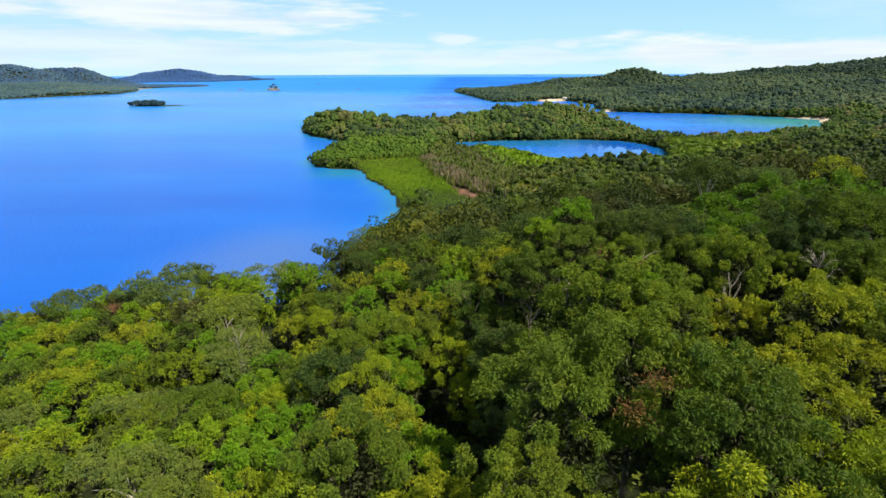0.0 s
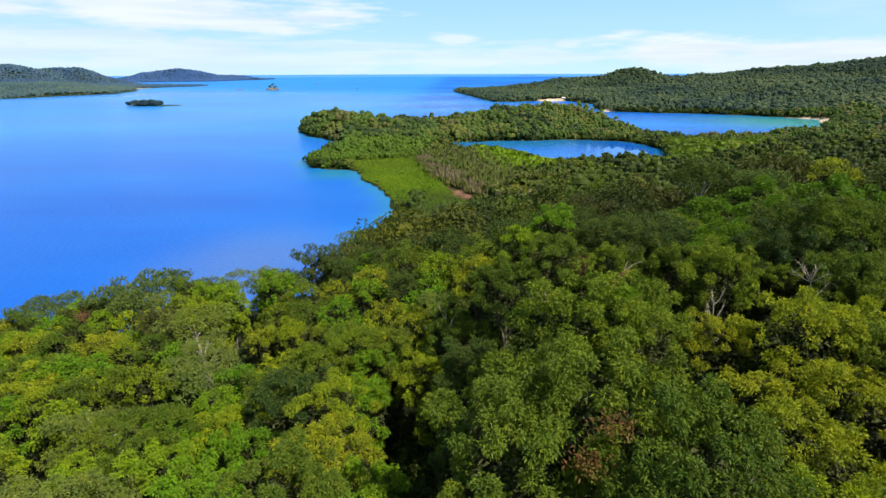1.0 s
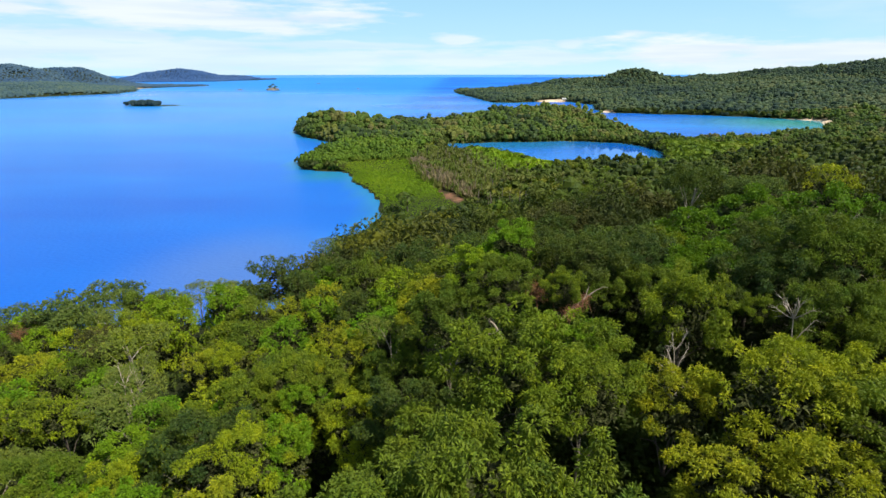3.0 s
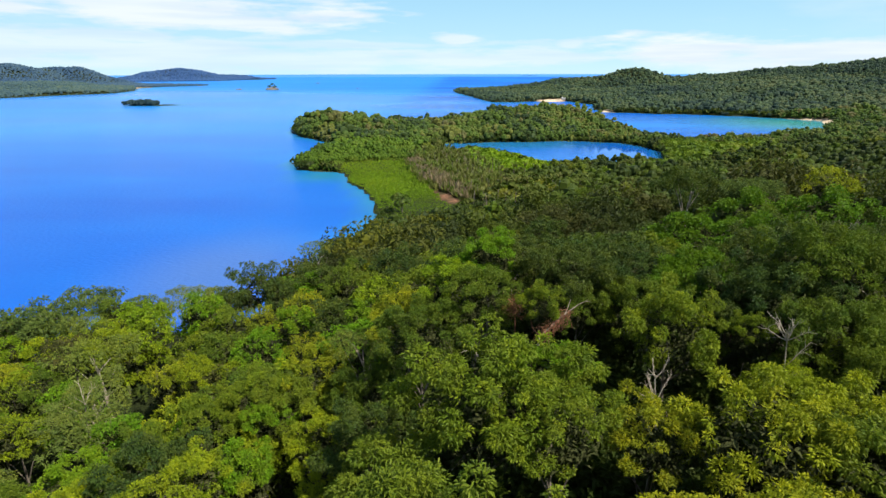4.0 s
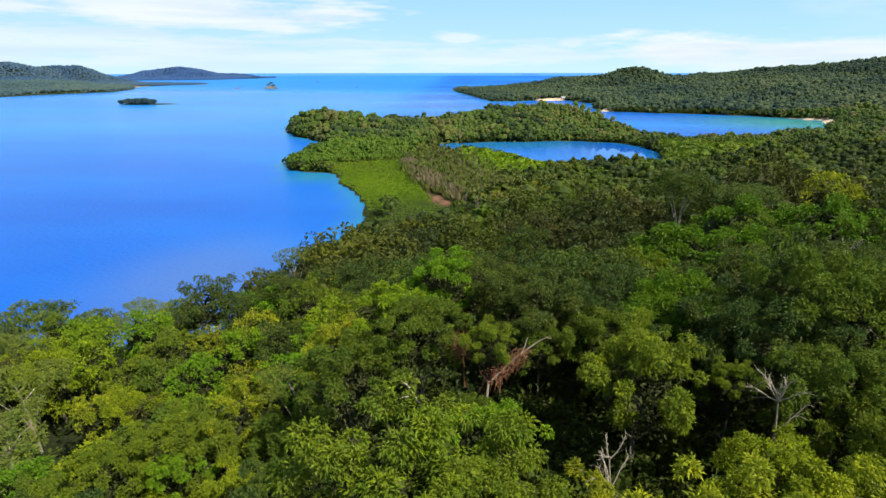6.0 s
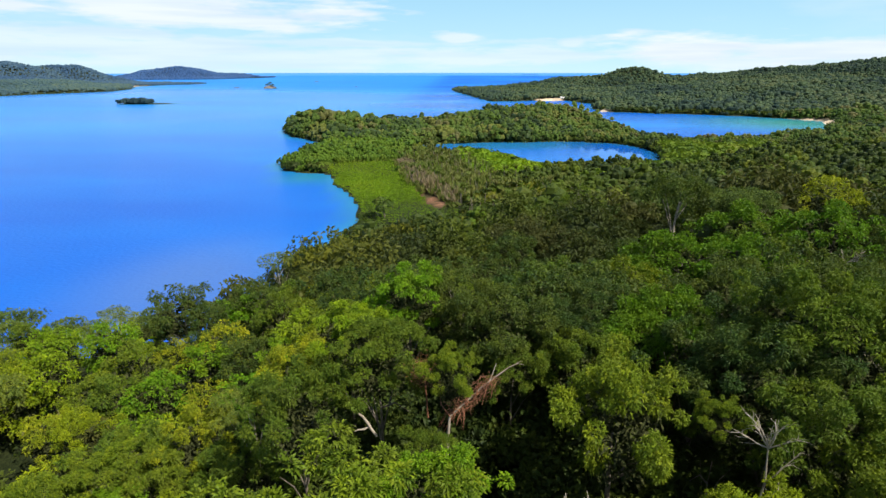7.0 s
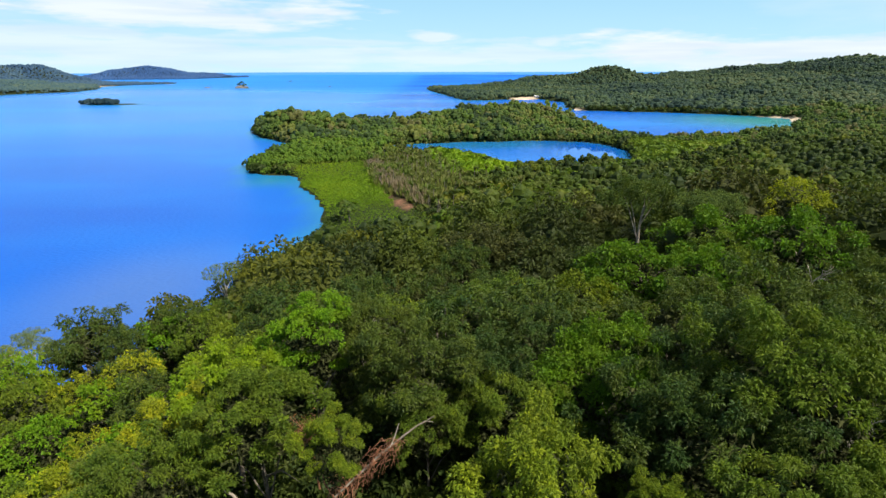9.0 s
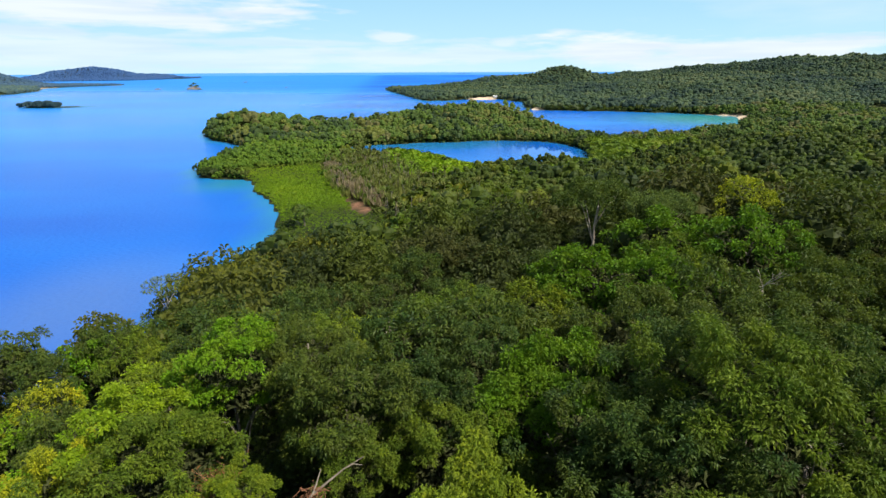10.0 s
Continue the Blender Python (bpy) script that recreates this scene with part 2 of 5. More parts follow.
def water_material():
    M = Mat("sea_water")
    shallow_and_mirror = M.n("ShaderNodeAttribute", attribute_name="shallow_and_mirror").outputs["Fac"]
    still = M.n("ShaderNodeAttribute", attribute_name="still").outputs["Fac"]
    silt = M.n("ShaderNodeAttribute", attribute_name="silt").outputs["Fac"]
    streak = M.noise(0.004, 4.0, stretch=(0.4, 1.1, 1), rough=0.55)
    deep = M.ramp(streak, [(0.36, (0.002, 0.074, 0.41)), (0.5, (0.002, 0.106, 0.48)), (0.64, (0.005, 0.165, 0.57))])
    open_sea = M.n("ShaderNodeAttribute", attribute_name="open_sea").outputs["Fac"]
    # pale sky sheen on the water farther out is painted into its colour
    offing_sheen = M.n("ShaderNodeAttribute", attribute_name="offing_sheen").outputs["Fac"]
    col = M.mix(offing_sheen, deep, (0.022, 0.225, 0.640))
    col = M.mix(silt, col, (0.085, 0.150, 0.300))
    col = M.mix(shallow_and_mirror, col, (0.028, 0.21, 0.145))
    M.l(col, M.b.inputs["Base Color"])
    # slicks of calm water lie between ruffled ones
    slick = M.ramp(M.noise(0.0022, 2.0, stretch=(0.5, 0.8, 1), rough=0.5), [(0.40, (0.25, 0.25, 0.25)), (0.66, (0.16, 0.16, 0.16))])
    ruffled = M.mix(open_sea, slick, (0.50, 0.50, 0.50))
    M.l(M.mix(still, ruffled, (0.02, 0.02, 0.02)), M.b.inputs["Roughness"])
    M.l(M.mix(open_sea, M.scale_value(still, 0.20, 0.50), (0.10, 0.10, 0.10)), M.b.inputs["Specular IOR Level"])
    M.l(M.scale_value(still, 1.2, 1.34), M.b.inputs["IOR"])
    bp = M.n("ShaderNodeBump")
    bp.inputs["Distance"].default_value = 0.4
    M.l(M.scale_value(still, 0.6, 0.02), bp.inputs["Strength"])
    M.l(M.noise(0.5, 3.0, stretch=(1.0, 1.8, 1)), bp.inputs["Height"])
    M.l(bp.outputs[0], M.b.inputs["Normal"])
    return M.m


ground_mat, water_mat = ground_material(), water_material()

# ---- plan of the land ----
# coast of the island that the camera flies over, its spit, headland and bays
MAIN = [(-150, -900), (-135, -120), (-118, 30), (-112, 78), (-92, 102), (-62, 107), (-41, 113), (-33, 123), (-31, 142), (-31, 165), (-30, 190), (-27, 215),
        (-23, 242), (-33, 276), (-47, 306), (-61, 339), (-75, 343), (-92, 353), (-101, 376), (-92, 420), (-84, 462), (-104, 490),
        (-138, 522), (-158, 570), (-160, 615), (-136, 652), (-60, 632), (20, 640), (90, 700), (150, 700), (176, 620),
        (186, 562), (194, 520), (222, 501), (266, 509), (345, 546), (392, 580), (456, 690), (429, 732), (389, 770), (287, 813), (227, 838),
        (232, 920), (262, 1010), (230, 1118), (156, 1112), (84, 1085), (56, 1224), (2, 1606), (90, 1760), (420, 2300), (1500, 3300), (3600, 3600), (3600, -900)]
LAGOON = [(-24, 446), (-6, 424), (10, 410), (30, 420), (52, 408), (68, 364), (84, 366), (104, 384), (122, 384), (142, 368), (160, 398), (168, 452), (150, 486), (102, 498), (49, 488), (6, 482), (-16, 468)]
WEST_ISLE = [(-2400, 900), (-1300, 1130), (-1037, 1243), (-1003, 1377), (-937, 1504), (-974, 1663), (-1103, 1920), (-1089, 2107), (-988, 2245), (-1300, 2480), (-2600, 2600)]
FAR_ISLE = [(-1362, 3147), (-1300, 3500), (-1242, 3863), (-1600, 4020), (-2700, 3700), (-2700, 3000), (-1800, 2950)]
ISLET = [(-581, 985), (-556, 978), (-533, 986), (-484, 1002), (-530, 1004), (-556, 1010), (-580, 1000)]
ROCK = [(-598, 1776), (-576, 1745), (-555, 1740), (-548, 1760), (-570, 1788)]

# hills: x, y, spread, height
HILLS = [(25, 35, 38, 2.2), (95, 105, 45, 6.6), (110, 40, 70, 26.3), (70, 165, 40, 8.6), (10, -10, 55, 22.1), (-15, 115, 32, 6.3), (-8, 50, 14, -4.3),
         (20, 150, 22, -4.7), (12, 60, 12, 5.9), (-35, 70, 40, 4.5), (-112, 565, 28, 11), (-134, 580, 18, 3), (60, 632, 40, 8), (120, 660, 34, 9), (165, 640, 26, 5), (-60, 390, 30, 2),
         (150, 1590, 90, 4), (300, 1570, 90, 19), (380, 1560, 80, 12), (484, 1560, 58, 36), (610, 1560, 90, 16), (720, 1540, 120, 18), (880, 1500, 120, 26), (1060, 1400, 150, 50), (1300, 1300, 200, 20), (1290, 1190, 150, 48),
         (600, 1150, 200, 23), (900, 1050, 200, 18),
         (-1590, 1995, 75, 66), (-1495, 2135, 62, 56), (-1415, 2215, 70, 30), (-1180, 1500, 130, 22), (-1350, 1800, 150, 20), (-1750, 1900, 120, 40),
         (-1860, 3280, 90, 22), (-1740, 3350, 100, 30), (-1640, 3430, 100, 43), (-1500, 3580, 100, 18), (-1390, 3640, 70, 11)]


def shore(poly, x, y):
    """Signed distance to a closed line: positive inside."""
    p = np.array(poly, float)
    q = np.roll(p, -1, 0)
    best = np.full(x.shape, 1e9)
    inside = np.zeros(x.shape, bool)
    for (ax, ay), (bx, by) in zip(p, q):
        dx, dy = bx - ax, by - ay
        t = np.clip(((x - ax) * dx + (y - ay) * dy) / (dx * dx + dy * dy), 0, 1)
        best = np.minimum(best, np.hypot(x - ax - t * dx, y - ay - t * dy))
        if ay != by:
            inside ^= ((ay > y) != (by > y)) & (x < (bx - ax) * (y - ay) / (by - ay) + ax)
    return np.where(inside, best, -best)


def wobble(x, y):
    return 2.2 * np.sin(x / 9.3 + 1.3 * np.sin(y / 14.0)) + 1.6 * np.sin(y / 7.1 + 1.7 * np.sin(x / 11.0)) + 0.9 * np.sin((x + y) / 3.7)


def inland(x, y):
    """Distance to the nearest water, positive on land."""
    d = np.minimum(shore(MAIN, x, y), -shore(LAGOON, x, y))
    for poly in (WEST_ISLE, FAR_ISLE, ISLET, ROCK):
        d = np.maximum(d, shore(poly, x, y))
    return d + wobble(x, y) * np.clip(0.35 + np.hypot(x, y - 300) / 900, 0.35, 1.5)


def ease(v):
    v = np.clip(v, 0, 1)
    return v * v * (3 - 2 * v)


def height(x, y, d=None):
    """The ground's height, from the hills and the distance to the shore."""
    x, y = np.asarray(x, float), np.asarray(y, float)
    if d is None:
        d = inland(x, y)
    h = 1.4 + 3.9 * ease((330 - y) / 200) * ease((260 - x) / 200 + 0.3)
    for hx, hy, s, top in HILLS:
        h = h + top * np.exp(-((x - hx) ** 2 + (y - hy) ** 2) / (2 * s * s))
    h = h + 0.02 * h * (np.sin(x / 13 + np.sin(y / 17)) + np.sin(y / 11 + np.sin(x / 19)))
    h = h + 3.6 * ease((y - 760) / 200) * ease((h - 6) / 16) * np.sin(x / 31 + 1.4 * np.sin(y / 57)) * np.sin(y / 44 + 0.9 * np.sin(x / 70))
    h = h - 5.5 * np.exp(-((x - 2) / 4.5) ** 2 - ((y - 35) / 15) ** 2) - 4 * np.exp(-((x - 17) / 5) ** 2 - ((y - 49) / 4.5) ** 2)
    reach = 8 + 0.55 * h
    land = 0.4 + (h - 0.4) * ease(0.15 + d / reach) ** 0.8
    return np.where(d > 0, np.minimum(land, 0.25 + d * 0.9), np.maximum(d * 0.18 - 0.3, -9))


def lines(parts):
    """Grid lines: (from, to, step) one after another."""
    out = []
    for a, b, st in parts:
        out += list(np.arange(a, b, st))
    return np.array(out + [parts[-1][1]], float)


def mesh_from(name, verts, faces, mats, smooth=True):
    me = bpy.data.meshes.new(name)
    v = np.asarray(verts, np.float32).reshape(-1, 3)
    f = np.asarray(faces, np.int32)
    k = f.shape[1]
    me.vertices.add(len(v))
    me.vertices.foreach_set("co", v.ravel())
    me.loops.add(f.size)
    me.loops.foreach_set("vertex_index", f.ravel())
    me.polygons.add(len(f))
    me.polygons.foreach_set("loop_start", np.arange(len(f), dtype=np.int32) * k)
    me.polygons.foreach_set("use_smooth", np.full(len(f), smooth))
    for m in mats:
        me.materials.append(m)
    me.update(calc_edges=True)
    return me


def grid_sheet(name, xs, ys, zfun, mat):
    X, Y = np.meshgrid(xs, ys)
    Z = zfun(X, Y)
    n, m = X.shape
    i = np.arange(n * m).reshape(n, m)
    faces = np.stack([i[:-1, :-1], i[:-1, 1:], i[1:, 1:], i[1:, :-1]], -1).reshape(-1, 4)
    return mesh_from(name, np.stack([X, Y, Z], -1), faces, [mat]), X, Y


def put_attr(me, name, values):
    a = me.attributes.new(name, "FLOAT", "POINT")
    a.data.foreach_set("value", np.asarray(values, np.float32).ravel())


DIRT = [(-11.5, 322, 0.8), (-7, 306, 1.0), (-2.5, 292, 1.4), (2, 278, 2.0), (6, 266, 2.6), (9, 256, 2.2)]
BEACHES = [(446, 674, 38), (196, 1122, 22), (-1090, 1960, 60), (-1000, 2245, 40), (228, 840, 12)]


def build_ground():
    gx = lines([(-4900, -2700, 220), (-2700, -900, 45), (-900, -620, 40), (-620, -470, 8), (-470, -180, 30), (-180, 260, 5), (260, 620, 12), (620, 2000, 45), (2000, 4900, 240)])
    gy = lines([(-4000, -300, 240), (-300, -30, 20), (-30, 300, 5), (300, 760, 6), (760, 1200, 12), (1200, 2600, 40), (2600, 4100, 70), (4100, 4900, 200)])
    me, X, Y = grid_sheet("ground", gx, gy, lambda x, y: height(x, y), ground_mat)
    d = inland(X, Y)
    sand, clay = np.zeros(X.shape), np.zeros(X.shape)
    for bx, by, r in BEACHES:
        sand = np.maximum(sand, ease(1.6 - np.hypot(X - bx, Y - by) / r) * ease((11 - d) / 5))
    for bx, by, r in DIRT:
        clay = np.maximum(clay, ease(1.5 - np.hypot((X - bx), (Y - by) * 0.35) / r))
    put_attr(me, "sand", sand)
    put_attr(me, "clay", clay)
    ob = new("ground", me)
    tagged(ob, "wooded island ground of dark soil with sandy shore", "ground", kind="structure")


def build_sea():
    gx = lines([(-4900, -1500, 170), (-1500, -200, 50), (-200, 520, 8), (520, 4900, 220)])
    gy = lines([(-4000, -100, 200), (-100, 80, 20), (80, 900, 8), (900, 2600, 50), (2600, 4900, 115)])
    me, X, Y = grid_sheet("water", gx, gy, lambda x, y: np.zeros(x.shape), water_mat)
    d = -inland(X, Y)
    bay = ease(1 - np.hypot(X - 405, Y - 670) / 165)
    cove = ease(1 - np.hypot(X + 70, Y - 332) / 32)
    # last term paints green tree reflections along the lagoon's north bank; the others are shoals
    put_attr(me, "shallow_and_mirror", np.clip(np.maximum.reduce([0.5 * ease(1 - d / 11), 0.9 * bay, 0.6 * cove, 0.42 * ease(1.4 - np.hypot((X - 50) / 80, (Y - 478) / 30))]), 0, 1))
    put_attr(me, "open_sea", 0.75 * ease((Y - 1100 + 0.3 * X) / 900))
    # where the painted sky sheen lies on the sea
    put_attr(me, "offing_sheen", 0.6 * ease((Y - 330 - 0.3 * X) / 420) * ease((-30 - X) / 120))
    put_attr(me, "still", ease(0.5 + shore(LAGOON, X, Y) / 16) * (0.4 + 0.6 * ease((X - 96) / 36)))
    put_attr(me, "silt", 0.55 * ease(1.1 - np.hypot((X + 62) / 46, (Y - 168) / 62)))
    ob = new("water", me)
    tagged(ob, "calm deep blue sea with faint ripples", "sea", kind="structure")


build_ground()
build_sea()


def far_sea():
    """The sea past the sheet's edge, up to the line of the sky: an added strip that glows blue."""
    M = Mat("far_sea_glow")
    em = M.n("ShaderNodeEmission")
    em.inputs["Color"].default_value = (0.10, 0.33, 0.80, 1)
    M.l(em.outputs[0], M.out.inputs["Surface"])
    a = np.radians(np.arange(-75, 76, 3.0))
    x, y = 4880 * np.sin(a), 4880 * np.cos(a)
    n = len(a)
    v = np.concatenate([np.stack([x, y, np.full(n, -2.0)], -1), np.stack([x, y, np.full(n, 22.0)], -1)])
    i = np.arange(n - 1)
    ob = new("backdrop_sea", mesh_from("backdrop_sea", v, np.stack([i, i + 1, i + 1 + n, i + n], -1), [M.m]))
    tagged(ob, "distant blue sea below the sky line, a glowing backdrop strip", "sea", kind="structure")


far_sea()


def far_coast():
    """A faint low coast beyond the open sea, and a speck of an island, both glowing strips with haze in their colour.
    """
    M = Mat("far_coast_haze_glow")
    em = M.n("ShaderNodeEmission")
    em.inputs["Color"].default_value = (0.38, 0.58, 0.74, 1)
    M.l(em.outputs[0], M.out.inputs["Surface"])
    D = Mat("far_isle_haze_glow")
    em = D.n("ShaderNodeEmission")
    em.inputs["Color"].default_value = (0.07, 0.19, 0.42, 1)
    D.l(em.outputs[0], D.out.inputs["Surface"])
    dark = D.m
    for name, a0, a1, z1, label in (("backdrop_coast", -9.0, 16.0, 34.0, "faint hazy coast on the horizon"), ("backdrop_isle", 6.3, 8.3, 28.0, "speck of a far island on the horizon")):
        a = np.radians(np.linspace(a0, a1, 60))
        u = np.linspace(0, 1, 60)
        rise = np.sin(np.pi * u) ** 0.6 * (0.7 + 0.3 * np.sin(u * 17) * np.sin(u * 41))
        x, y = 4870 * np.sin(a), 4870 * np.cos(a)
        v = np.concatenate([np.stack([x, y, np.full(60, 21.0)], -1), np.stack([x, y, 20.5 + (z1 - 20.5) * rise], -1)])
        i = np.arange(59)
        if name == "backdrop_isle":
            v[:, :2] *= 0.97
            v[:, 2] -= 12
        ob = new(name, mesh_from(name, v, np.stack([i, i + 1, i + 61, i + 60], -1), [M.m]))
        tagged(ob, label, "coast", kind="structure")
        if name == "backdrop_isle":
            ob.data.materials[0] = dark


far_coast()

# ---- leaves and trees ----


def unit(v):
    return v / np.maximum(np.linalg.norm(v, axis=-1, keepdims=True), 1e-6)


def leaf_quads(rng, base, way, length, width, droop=0.25, face=None):
    """Folded, pointed leaves: one quad each. Returns verts of shape (n, 4, 3)."""
    n = len(base)
    side = unit(np.cross(way, rng.normal(size=(n, 3)) * 0.6 + np.array([0, 0, 1.0]) if face is None else face))
    L = length * rng.uniform(0.7, 1.3, (n, 1))
    W = width * rng.uniform(0.7, 1.3, (n, 1))
    up = unit(np.cross(side, way))
    mid = base + way * L * 0.5
    tip = base + way * L - np.array([0, 0, 1.0]) * L * droop
    lift = up * W * 0.18
    return np.stack([base, mid + side * W * 0.5 + lift, tip, mid - side * W * 0.5 + lift], 1)


def crown_leaves(rng, R, H, lobes, clumps, per, length, width, flat=0.75, lobe=(0.24, 0.40), lift=0.45, sag=0.12):
    """Leaves of a crown: tufts on the skins of many lobes. The crown's foot is at z = 0 and its top near H."""
    ang = rng.uniform(0, 0.9, lobes) + np.arange(lobes) * 2.4
    rad = R * 0.76 * np.sqrt((np.arange(lobes) + 0.3) / lobes)
    rise = 1 - (rad / R) ** 2
    cz = H * (0.34 + 0.38 * rise) + rng.uniform(-0.12, 0.12, lobes) * H
    C = np.stack([rad * np.cos(ang), rad * np.sin(ang), cz], -1)
    C[:, :2] += rng.normal(size=(lobes, 2)) * R * 0.08
    lr = R * rng.uniform(lobe[0], lobe[1], lobes)
    many = clumps * 3
    pick = rng.choice(lobes, many, p=lr ** 2 / (lr ** 2).sum())
    n = unit(rng.normal(size=(many, 3)) + np.array([0, 0, lift]) + 0.5 * unit(C[pick] - np.array([0, 0, H * 0.35])))
    p = C[pick] + n * (lr[pick] * rng.uniform(0.85, 1.22, many))[:, None] * np.array([1, 1, flat])
    dist = np.linalg.norm((p[:, None] - C[None]) / np.array([1, 1, flat]), axis=-1) / lr
    keep = np.where(dist.min(1) > 0.78)[0][:clumps]
    p, n = p[keep], n[keep]
    m = len(p)
    if per == 1:
        rnd = unit(rng.normal(size=(m, 3)))
        face = unit(n + rng.normal(size=n.shape) * 0.22)
        way = unit(rnd - face * (rnd * face).sum(-1, keepdims=True))
        return leaf_quads(rng, p - way * length * 0.5, way, length, width, 0.0, face)
    p2, n2 = np.repeat(p, per, 0), np.repeat(n, per, 0)
    tuft = np.repeat(rng.uniform(0.75, 1.3, (m, 1)), per, 0)
    rnd = unit(rng.normal(size=(m * per, 3)))
    rad2 = unit(rnd - n2 * (rnd * n2).sum(-1, keepdims=True))
    way = unit(rad2 + n2 * rng.uniform(-0.1, 1.1, (m * per, 1)) + np.array([0, 0, -sag]))
    start = p2 + way * 0.15 * tuft * rng.uniform(0, 1, (m * per, 1)) - n2 * rng.uniform(0, 0.3, (m * per, 1))
    return leaf_quads(rng, start, way, length, width)


def lobe_layout(rng, R, H, lobes, lobe, dome, skirt):
    """Centres and radii of the rounded masses that make up a crown."""
    ang = rng.uniform(0, 0.9, lobes) + np.arange(lobes) * 2.4
    rad = R * 0.86 * np.sqrt((np.arange(lobes) + 0.3) / lobes)
    rise = 1 - (rad / R) ** 2
    cz = H * (0.36 + 0.40 * (rise * dome + (1 - dome) * 0.8)) + rng.uniform(-0.17, 0.15, lobes) * H
    C = np.stack([rad * np.cos(ang), rad * np.sin(ang), cz], -1)
    C[:, :2] += rng.normal(size=(lobes, 2)) * R * 0.13
    lr = R * rng.uniform(lobe[0], lobe[1], lobes)
    if skirt:
        a = rng.uniform(0, 2 * np.pi, skirt)
        r = R * rng.uniform(0.5, 0.82, skirt)
        C = np.concatenate([C, np.stack([r * np.cos(a), r * np.sin(a), H * rng.uniform(0.06, 0.36, skirt)], -1)])
        lr = np.concatenate([lr, R * rng.uniform(lobe[0], lobe[1], skirt)])
    return C, lr


def tufted_crown(rng, R, H, lobes, tufts, per, length, width, spread, flat=0.75, lobe=(0.24, 0.40), lift=0.45, sag=0.12, dome=1.0, skirt=0, soft=0.6):
    """A crown of separate leaf tufts on the skins of its lobes, with gaps between them. Returns leaves, soft normals and a value for each tuft."""
    C, lr = lobe_layout(rng, R, H, lobes, lobe, dome, skirt)
    many = tufts * 6
    pick = rng.choice(len(lr), many, p=lr ** 2 / (lr ** 2).sum())
    n = unit(rng.normal(size=(many, 3)) + np.array([0, 0, lift]) + 0.5 * unit(C[pick] - np.array([0, 0, H * 0.35])))
    p = C[pick] + n * (lr[pick] * rng.uniform(0.8, 1.35, many))[:, None] * np.array([1, 1, flat])
    dist = np.linalg.norm((p[:, None] - C[None]) / np.array([1, 1, flat]), axis=-1) / lr
    taken = np.zeros((0, 3))
    keep = []
    for i in np.where(dist.min(1) > 0.76)[0]:
        if len(keep) == tufts:
            break
        if len(keep) and ((taken - p[i]) ** 2).sum(-1).min() < (1.2 * spread) ** 2:
            continue
        keep.append(i)
        taken = p[keep]
    p, n = p[keep], n[keep]
    m = len(p)
    # random tone for each tuft, higher where the tuft faces up
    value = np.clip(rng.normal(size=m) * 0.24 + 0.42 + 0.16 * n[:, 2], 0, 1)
    big = spread * rng.uniform(0.7, 1.35, m)
    p2, n2, b2 = np.repeat(p, per, 0), np.repeat(n, per, 0), np.repeat(big, per)[:, None]
    rnd = unit(rng.normal(size=(m * per, 3)))
    rad = unit(rnd - n2 * (rnd * n2).sum(-1, keepdims=True))
    out = unit(rad + n2 * rng.uniform(-0.35, 1.6, (m * per, 1)))
    way = unit(out + rng.normal(size=out.shape) * 0.3 + np.array([0, 0, -sag]))
    start = p2 + out * b2 * rng.uniform(0.15, 0.9, (m * per, 1)) - n2 * b2 * 0.5
    q = leaf_quads(rng, start, way, length, width)
    up = unit(np.cross(q[:, 1] - q[:, 3], q[:, 2] - q[:, 0]))
    back = (up * (out + n2)).sum(-1) < 0
    q[back] = q[back][:, ::-1]
    up[back] *= -1
    return q, unit(n2 * soft + out * 0.4 + up * 0.32 * (1.2 - soft)), np.repeat(value, per)


